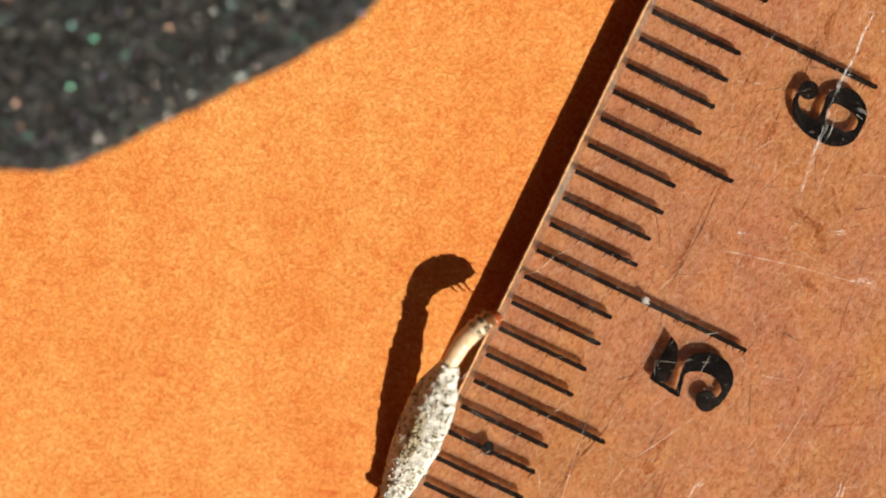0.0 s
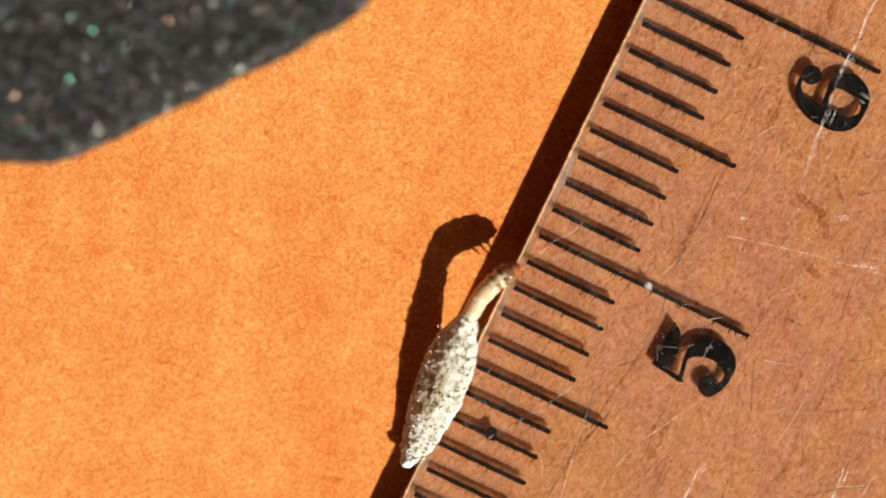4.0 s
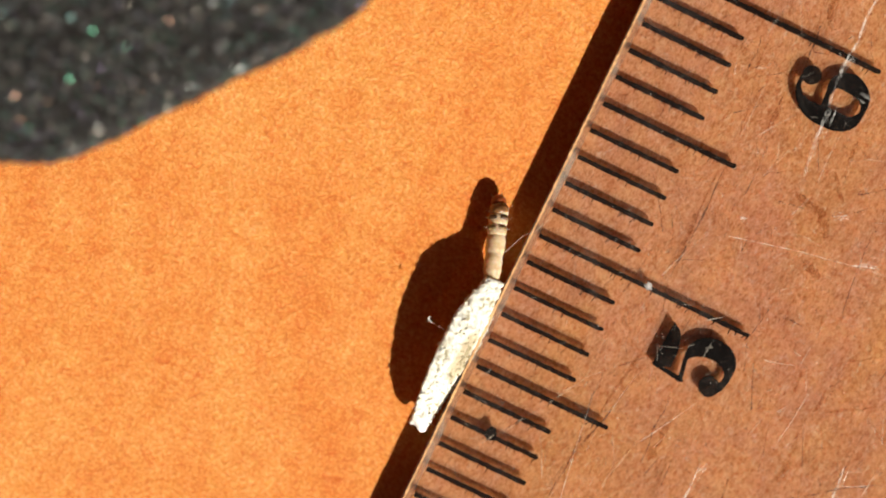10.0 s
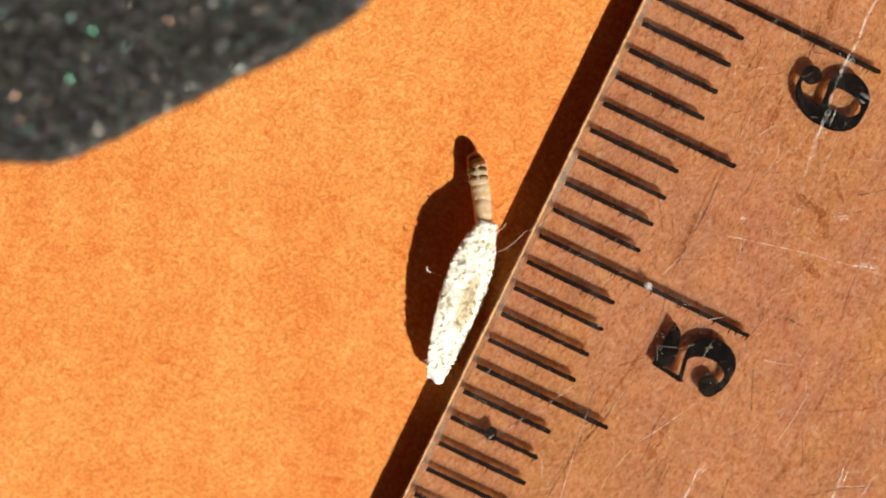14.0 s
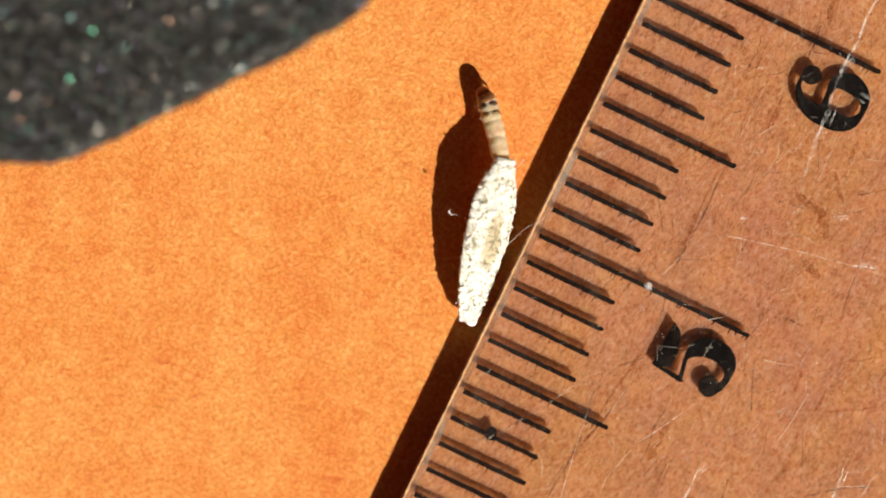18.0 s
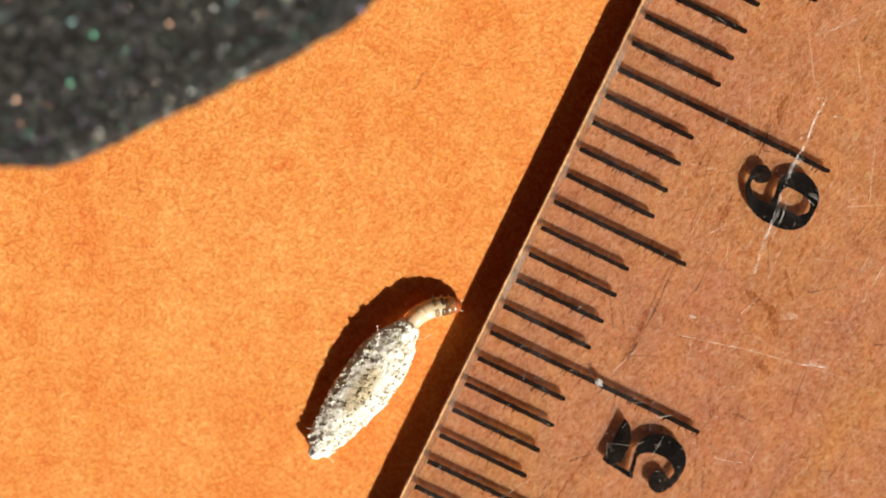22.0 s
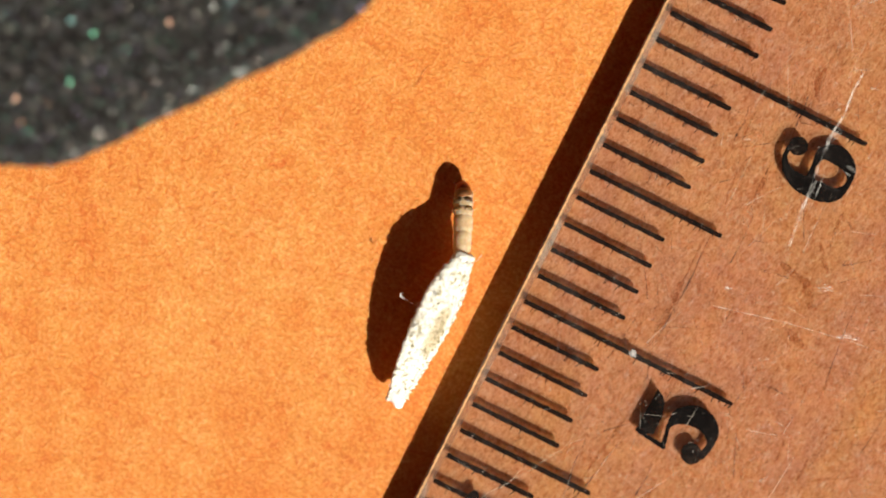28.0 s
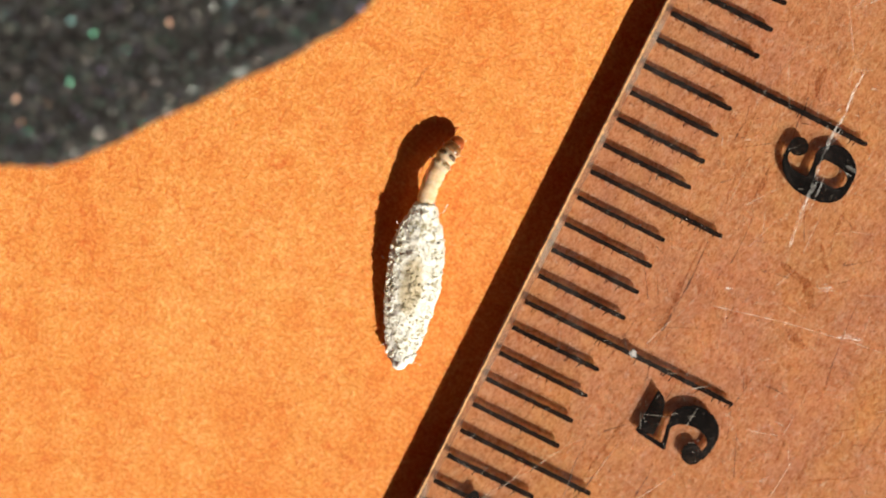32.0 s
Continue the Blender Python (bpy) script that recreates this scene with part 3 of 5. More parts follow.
            ends = [[on_ruler(u, v, z + strand * 0.0002) * MM for u, v in line] for line in zip(*[(Vector(p) - across * w / 2, Vector(p) + across * w / 2) for p, w in zip(pts, wid)])]
            rows = [[bm.verts.new(p) for p in line] for line in ends]
            for j in range(24):
                bm.faces.new((rows[0][j], rows[0][j + 1], rows[1][j + 1], rows[1][j]))
        part("scratch", bm, {"b": SCRATCH, "p": PALE, "d": DIRT}[look_of], ob)
    for u0, v0_, u1, v1_, wide in SMUDGES:
        pts, wid = [], []
        for j in range(15):
            t = j / 14
            pts.append((u0 + (u1 - u0) * t + 0.05 * noise.noise(Vector((u0, t * 4, 1))), v0_ + (v1_ - v0_) * t + 0.05 * noise.noise(Vector((v0_, t * 4, 5)))))
            wid.append(wide * (0.25 + 0.75 * math.sin(math.pi * (0.06 + 0.88 * t))) * rng.uniform(0.7, 1.25))
        bm = lathe([[on_ruler(u, v, h) for u, v in stroke(pts, wid)] for h in (0.118, 0.119)])
        part("smudge", only(bm, lambda n: n.z > 0.5), SMUDGE, ob, "soft brown smudge in the plastic")
    for name, mat, count, z, mean, label in (("fine_scuff", HAIRLINE, 3200, TOP + 0.001, 0.14, "fine pale scuffs on the plastic"), ("fine_grime", DIRT, 4200, 0.114, 0.13, "fine dark grime lines in the plastic"), ("long_scuff", HAIRLINE, 300, TOP + 0.0015, 0.9, "long pale hairline scratches on the plastic"), ("crack", DIRT, 170, 0.1155, 0.9, "long dark hairline cracks in the plastic"), ("dust", DUST, 260, TOP + 0.001, 0.015, "specks of white dust on the ruler")):
        verts, faces = [], []
        for _ in range(count):
            u, v = rng.uniform(0.2, 15), rng.uniform(-24, 22)
            d = rng.gauss(0.35, 0.9) if mean < 0.5 else rng.choice((0.25, 0.1, 1.05, -0.5)) + rng.gauss(0, 0.2)
            u = u if mean < 0.5 else 3.5 + abs(u - 1.0)
            ln, wd = rng.expovariate(1 / mean) + 0.04, rng.uniform(0.003, 0.009) * (1.0 if mean < 0.5 else 2.0)
            bend = rng.uniform(-0.6, 0.6) * (1.0 if mean < 0.5 else 0.35)
            k = len(verts)
            for j in range(4):
                p = on_ruler(u, v, z)
                n = (RU * math.cos(d) - RV * math.sin(d)) * wd * (1.2 - j * 0.3)
                verts += [(p - n.to_3d()) * MM, (p + n.to_3d()) * MM]
                u, v, d = u + math.sin(d) * ln / 3, v + math.cos(d) * ln / 3, d + bend / 3
                if j:
                    faces.append((k + 2 * j - 2, k + 2 * j - 1, k + 2 * j + 1, k + 2 * j))
        me = bpy.data.meshes.new(name)
        me.from_pydata(verts, [], faces)
        me.materials.append(mat)
        fs = new(name, me)
        fs.parent = ob
        tagged(fs, label, kind="stuff")
    p = on_ruler(4.21, 0.07, MARK + 0.035)
    bead = bmesh.new()
    bmesh.ops.create_icosphere(bead, subdivisions=2, radius=0.14 * MM)
    for vt in bead.verts:
        vt.co.z *= 0.15
        vt.co *= 1 + 0.9 * noise.noise(vt.co * 14000)
        vt.co += p * MM
    part("chip", bead, CHIP, ob, "small white chip on the five centimetre mark")
    q = on_ruler(*MARK_SPOT, MARK + 0.01)
    blot = bmesh.new()
    bmesh.ops.create_icosphere(blot, subdivisions=2, radius=0.24 * MM)
    for vt in blot.verts:
        vt.co.z *= 0.12
        vt.co *= 1 + 0.3 * noise.noise(vt.co * 6000)
        vt.co += q * MM
    part("ink_blot", blot, INK, ob)
    q = on_ruler(3.42, -1.98, MARK)
    part("ink_dot", lathe([[(q.x + 0.07 * math.cos(k * 0.7), q.y + 0.07 * math.sin(k * 0.7), z) for k in range(9)] for z in (MARK, MARK + 0.02)]), INK, ob)
    return ob


SCRATCHES = [
    (6.72, 11.98, 6.79, 8.88, "b"),
    (6.79, 8.88, 7.25, 5.52, "b"),
    (6.87, 10.07, 6.71, 9.05, "b"),
    (1.19, -7.49, 1.95, -6.37, "p"),
    (1.72, -6.8, 3.22, -4.34, "p"),
    (3.14, -4.38, 4.36, -2.71, "p"),
    (3.45, -2.39, 3.72, -2.05, "p"),
    (8.38, -4.61, 8.62, -8.07, "b"),
    (12.93, -2.52, 13.17, -5.44, "b"),
    (13.17, -5.44, 13.86, -9.03, "b"),
    (12.75, -6.3, 15.51, -4.58, "p"),
    (6.97, -14.07, 8.68, -11.04, "b"),
    (8.56, -4.95, 8.64, -4.69, "b"),
    (8.16, -6.67, 8.78, -6.4, "p"),
    (11.05, -3.9, 11.26, -3.48, "p"),
    (10.09, -5.8, 12.19, -4.41, "d"),
    (12.19, -4.41, 14.55, -2.78, "d"),
    (9.52, -5.33, 13.17, -9.38, "d"),
    (6.19, -14.69, 10.12, -11.7, "d"),
    (10.12, -11.7, 14.33, -9.28, "d"),
    (14.33, -9.28, 17.12, -8.74, "d"),
    (4.55, -5.15, 4.38, -9.02, "d"),
    (6.64, -3.13, 6.76, -5.65, "d"),
    (5.41, -2.43, 4.29, -7.42, "d"),
    (4.84, 4.79, 4.81, 0.09, "d"),
    (4.01, 9.43, 4.09, 8.0, "d"),
    (5.64, 10.84, 5.8, 9.24, "d"),
    (6.86, 4.63, 7.97, 4.77, "d"),
    (8.84, 1.09, 9.7, 1.1, "d"),
    (9.49, -13.01, 9.2, -11.61, "p"),
    (16.5, -9.23, 15.92, -8.97, "p"),
    (4.14, -3.1, 4.34, -5.58, "d"),
    (7.67, 1.46, 9.58, 3.02, "p"),
    (9.58, 3.02, 9.32, 3.96, "p"),
    (9.75, 3.95, 9.75, 4.59, "p"),
    (10.01, 3.65, 10.84, 3.94, "b"),
    (10.84, 3.94, 10.75, 4.86, "p"),
    (8.54, -5.93, 8.65, -4.61, "p"),
    (8.41, -6.1, 8.53, -5.16, "p"),
    (5.65, -6.88, 6.18, -4.44, "p"),
    (12.92, -3.6, 13.26, -2.56, "p"),
    (8.11, 3.81, 8.77, 3.78, "p"),
    (5.92, 3.39, 6.07, 3.6, "b"),
    (8.65, 4.87, 9.18, 5.09, "b"),
    (8.93, -1.27, 8.45, -0.75, "p"),
    (10.89, 1.71, 11.23, 2.31, "p"),
    (8.65, -0.48, 8.98, -0.5, "p"),
    (7.64, 8.97, 8.11, 8.88, "b"),
]
SMUDGES = [
    (5.67, 6.52, 5.56, 7.75, 0.26),
    (7.41, 5.13, 8.41, 4.87, 0.28),
    (8.42, 5.05, 9.04, 4.18, 0.40),
    (8.7, 3.16, 9.46, 2.87, 0.30),
    (8.31, 6.35, 9.07, 5.49, 0.16),
    (6.99, -3.56, 7.04, -4.86, 0.22),
    (6.97, -5.47, 6.95, -4.81, 0.30),
    (10.48, -1.07, 10.38, -0.3, 0.12),
    (11.45, -1.7, 11.46, -0.44, 0.10),
    (11.69, -1.3, 13.54, -0.17, 0.08),
    (11.37, -3.28, 11.27, -2.29, 0.16),
    (11.37, -4.17, 11.47, -3.3, 0.26),
    (13.2, -0.81, 14.17, -1.43, 0.08),
    (11.62, -0.02, 11.63, 0.73, 0.08),
    (11.31, 0.41, 12.76, 1.36, 0.06),
    (4.77, 2.07, 4.59, 3.0, 0.18),
    (4.76, 1.2, 4.69, 2.19, 0.18),
    (4.79, 1.37, 4.66, 4.65, 0.08),
    (5.1, -1.94, 4.66, -4.79, 0.12),
    (4.77, -5.28, 4.43, -7.0, 0.12),
    (4.28, 8.28, 4.28, 9.47, 0.08),
    (5.77, 9.68, 5.42, 11.07, 0.12),
    (5.88, 10.74, 5.61, 11.54, 0.22),
    (10.77, 2.35, 10.82, 1.39, 0.12),
    (4.62, 7.25, 4.78, 6.05, 0.08),
    (8.62, 6.61, 8.53, 7.64, 0.14),
]
MARK_SPOT = (1.58, -6.93)


# ---- bagworm ----
def half_width(s):
    return float(np.interp(s, [0, 0.05, 0.12, 0.22, 0.35, 0.5, 0.62, 0.75, 0.86, 0.94, 1.0], [0.40, 0.53, 0.63, 0.76, 0.89, 0.965, 0.965, 0.91, 0.74, 0.50, 0.38]))


def half_thick(s):
    return float(np.interp(s, [0, 0.06, 0.14, 0.3, 0.5, 0.7, 0.86, 1.0], [0.30, 0.26, 0.27, 0.36, 0.42, 0.40, 0.35, 0.33]))


CASE_LENGTH = 5.5


def case_point(s, a, lift=0.0):
    w, h = half_width(s) + lift, half_thick(s) + lift
    c, d = math.cos(a), math.sin(a)
    e = 2 / 1.45
    return Vector(((s - 0.5) * CASE_LENGTH, w * math.copysign(abs(c) ** e, c), h * math.copysign(abs(d) ** e, d)))


def ring_body(length, ry, rz, folds=0, taper=1.0, n=16, power=0.25, belly=1.0, waist=0.025):
    """A rounded body segment; belly deepens its lower half, folds crease it."""
    rings = []
    for k in range(n + 1):
        s = k / n
        r = max(0.06, math.sin(math.pi * (0.03 + 0.94 * s)) ** power) * (1 + (taper - 1) * s)
        r *= 1 + waist * math.cos(2 * math.pi * folds * s) if folds else 1
        ring = []
        for j in range(20):
            c, d = math.cos(j * math.pi / 10), math.sin(j * math.pi / 10)
            ring.append(((s - 0.5) * length, ry * r * c, rz * r * d * (belly if d < 0 else 1.0)))
        rings.append(ring)
    return lathe(rings)


def back_plate(x0, x1, ry, rz, a0, a1, h=1.05):
    """A thin curved shield over the back of a segment, from a0 to a1 degrees round it, with rounded ends."""
    top, low = [], []
    n = 10
    for j in range(n + 1):
        t = j / n
        pinch = min(1.0, 0.55 + 3.0 * min(t, 1 - t))
        mid, half = (x0 + x1) / 2, (x1 - x0) / 2 * pinch
        a = radians(a0 + (a1 - a0) * t)
        for rows, k in ((top, h), (low, 0.96)):
            rows.append([(x, ry * k * math.cos(a), rz * k * math.sin(a)) for x in (mid - half, mid, mid + half)])
    return lathe([[*up, *down[::-1]] for up, down in zip(top, low)])


def bagworm_thing():
    ob = new("bagworm")
    tagged(ob, "small larva creeping in its pale sandy spindle-shaped case", "insect")
    # the case
    rings = []
    for k in range(111):
        s = k / 110
        ring = []
        for j in range(64):
            p = case_point(s, j * math.pi / 32)
            p += Vector((0, p.y, p.z)).normalized() * (0.035 * noise.noise(p * 2.2) + 0.06 * noise.noise(p * 4.6) - 0.02)
            ring.append(p)
        rings.append(ring)
    shell = part("case", lathe(rings), SAND, ob, "flat spindle case of silk and pale sand grains", smooth=True)
    rng = random.Random(11)
    def grain_coat(name, mat, label, count, lift, chooser, sizes_of):
        spots, sizes = [], []
        while len(spots) < count:
            s, a = rng.uniform(0.0, 1.0), rng.uniform(0, 2 * math.pi)
            if rng.random() > half_width(s) / 0.965 or rng.random() > chooser(s, a):
                continue
            p = case_point(s, a)
            spots.append(case_point(s, a, lift + 0.035 * noise.noise(p * 2.2) + 0.06 * noise.noise(p * 4.6) + rng.uniform(-0.025, 0.03)))
            sizes.append(rng.choice(sizes_of))
        me = scatter(spots, spots, sizes, 1, 0.14)
        me.materials.append(mat)
        g = new(name, me)
        g.parent = shell
        tagged(g, label, kind="stuff")

    def margin(s, a):
        """The dark speckled band that runs round the upper and lower face, inside the pale rim."""
        across = abs(case_point(s, a).y) / half_width(s)
        ring = max(math.exp(-((across - 0.74) / 0.09) ** 2) * (0.3 + 0.7 * (s > 0.12)), math.exp(-((s - 0.09) / 0.03) ** 2), math.exp(-((s - 0.95) / 0.04) ** 2))
        patchy = max(0.0, noise.noise(case_point(s, a) * 2.0 + Vector((3, 1, 2))) * 3.0)
        return min(1.0, ring * patchy)

    def edge(s, a):
        """The rough seam along both edges and round the two ends."""
        across = abs(case_point(s, a).y) / half_width(s)
        forward = 0.12 + 0.88 * min(1.0, max(0.0, (s - 0.4) / 0.3))
        return max(forward * math.exp(-((across - 0.80) / 0.16) ** 2), math.exp(-((s - 0.03) / 0.04) ** 2), math.exp(-((s - 0.96) / 0.04) ** 2))

    def middle(s, a):
        across = abs(case_point(s, a).y) / half_width(s)
        ragged = 0.75 + 0.9 * noise.noise(case_point(s, a) * 3.0)
        return min(1.0, math.exp(-((s - 0.50) / 0.19) ** 2 - (across / 0.36) ** 2) * max(0.0, ragged))

    grain_coat("pale_sand", SAND_GRAINS, "fine white and cream sand grains", 6000, -0.070, lambda s, a: 1.0, (0.03, 0.038, 0.046, 0.054, 0.062))
    # dark grains stand for true flecks and for shadow gaps in the sand
    grain_coat("dark_fleck", DARK_FLECK, "dark grains in a patchy band, for flecks and shade between grains", 125, -0.052, margin, (0.03, 0.038, 0.046, 0.056))
    grain_coat("coarse_sand", SAND_GRAINS, "coarse pale sand grains standing proud along the edges", 220, -0.035, edge, (0.055, 0.065, 0.078, 0.09))
    grain_coat("tan_sand", TAN, "tan grains in the middle of the case", 420, -0.054, middle, (0.035, 0.045, 0.055, 0.065))
    for k, (s, a, dx, dy, dz, ln) in enumerate(((0.95, 3.1, 0.9, -0.7, 0.2, 0.5), (0.02, 3.5, -0.3, -0.5, 0.1, 0.35), (0.84, 0.3, 0.7, 0.5, 0.4, 0.25), (0.1, 0.2, -0.5, 0.6, 0.1, 0.2))):
        p, d = case_point(s, a), Vector((dx, dy, dz)).normalized()
        side = d.cross(Vector((0, 0, 1)))
        part("hair", tube([p + d * ln * t + side * 0.12 * ln * math.sin(t * 4 + k) for t in (0, 0.25, 0.5, 0.75, 1)], [0.006, 0.006, 0.006, 0.007, 0.012], 5), SILK, shell, "stray white silk hair")
    p = case_point(0.60, -0.25)
    part("hair", tube([p + Vector(q) for q in ((0, -0.05, 0.03), (0.02, 0.12, -0.22), (0.03, 0.22, -0.44), (0.02, 0.29, -0.55), (0.05, 0.34, -0.63), (0.12, 0.36, -0.66), (0.17, 0.33, -0.64))], [0.0012, 0.0012, 0.002, 0.016, 0.030, 0.026, 0.008], 6), SILK, shell, "stray white silk hair with a curled tip", smooth=True)
    rings = []
    for x, w, h in ((-0.26, 0.16, 0.30), (-0.20, 0.24, 0.37), (-0.10, 0.30, 0.35), (0.0, 0.35, 0.30), (0.14, 0.42, 0.26), (0.28, 0.48, 0.23)):
        ring = []
        for j in range(24):
            c, d = math.cos(j * math.pi / 12), math.sin(j * math.pi / 12)
            notch = max(0.0, -x - 0.05) * 1.0 * max(0.0, 1 - abs(d) * 1.8)
            rough = 0.06 * noise.noise(Vector((x * 6, c * 2.3, d * 2.3)))
            ring.append(Vector((-0.5 * CASE_LENGTH + x + notch + rough, w * c + rough, h * d + rough)))
        rings.append(ring)
    part("tail_flap", lathe(rings), SILK, shell, "ragged white silk lip at the rear end", smooth=True)
    part("mouth_rim", lathe([[Vector((0.5 * CASE_LENGTH + x, w * math.cos(j * math.pi / 9), h * math.sin(j * math.pi / 9)) ) for j in range(18)] for x, w, h in ((-0.28, 0.36, 0.27), (-0.12, 0.36, 0.29), (0.0, 0.36, 0.30), (0.05, 0.31, 0.26))]), SAND, shell, "pale sandy collar at the mouth", smooth=True)
    pieces = {}
    head = part("head", ring_body(0.47, 0.285, 0.25, taper=0.88, power=0.42), HEAD, ob, "glossy red-brown head", smooth=True)
    for side in (-1, 1):
        part("mandible", tube([(0.17, 0.07 * side, -0.06), (0.25, 0.06 * side, -0.09), (0.29, 0.01 * side, -0.11)], [0.04, 0.03, 0.01]), PLATE, head)
        part("antenna", tube([(0.16, 0.13 * side, 0.02), (0.25, 0.17 * side, 0.03), (0.33, 0.19 * side, 0.02)], [0.022, 0.016, 0.008]), LEG, head)
    pieces["head"] = head
    for name, ry, rz, belly in (("front_thorax", 0.32, 0.28, 1.3), ("middle_thorax", 0.335, 0.285, 1.5), ("rear_thorax", 0.335, 0.285, 1.6)):
        seg = part(name, ring_body(0.42, ry, rz, power=0.10, belly=belly), SKIN, ob, smooth=True)
        if name == "front_thorax":
            part("shield", back_plate(-0.15, 0.16, ry, rz, 22, 158), SHIELD, seg, "glossy red-brown shield on the back", smooth=True)
        else:
            mat, label = (PLATE, "dark brown plate on the back") if name == "middle_thorax" else (FAINT, "faint brown patch on the back")
            part("plate", back_plate(-0.04, 0.11, ry, rz, 24, 80), mat, seg, label, smooth=True)
            part("plate", back_plate(-0.04, 0.11, ry, rz, 100, 156), mat, seg, label, smooth=True)
        for side in (-1, 1):
            part("leg", tube([(0.02, 0.17 * side, -0.14), (0.07, 0.29 * side, -0.22), (0.15, 0.34 * side, -0.34), (0.23, 0.30 * side, -0.45), (0.29, 0.27 * side, -0.50)], [0.06, 0.045, 0.032, 0.020, 0.008]), LEG, seg, "pale jointed leg", smooth=True)
            part("bristle", tube([(0.0, 0.28 * side, 0.06), (0.02, 0.38 * side, 0.10), (0.05, 0.46 * side, 0.11)], [0.007, 0.005, 0.003], 5), LEG, seg)
        pieces[name] = seg
    pieces["front_abdomen"] = part("front_abdomen", ring_body(0.84, 0.33, 0.28, folds=3, power=0.10, belly=1.55, waist=0.018), SKIN, ob, "pale translucent body segment", smooth=True)
    pieces["rear_abdomen"] = part("rear_abdomen", ring_body(0.95, 0.31, 0.28, folds=3, power=0.10, belly=1.35, waist=0.018), SKIN, ob, smooth=True)
    return ob, shell, pieces


def silk_thread():
    """A loose thread, its one end at its own origin."""
    ob = new("silk_thread", mesh_of("silk_thread", tube([(0, 0, 0), (0.35, -0.08, 0.06), (0.8, -0.02, 0.10), (1.2, 0.06, 0.10), (1.7, -0.03, 0.08), (2.1, 0.02, 0.05), (2.45, 0.14, -0.02)], [0.003, 0.006, 0.006, 0.004, 0.005, 0.005, 0.003], 6), THREAD, True))
    return tagged(ob, "thin white silk thread loose on the ruler edge", "thread")


ground = room()
thread = silk_thread()
card = orange_card()
block = black_block()
ruler = clear_ruler()
bagworm, case, worm_parts = bagworm_thing()
head, front_thorax, middle_thorax, rear_thorax, front_abdomen, rear_abdomen = (worm_parts[k] for k in ("head", "front_thorax", "middle_thorax", "rear_thorax", "front_abdomen", "rear_abdomen"))


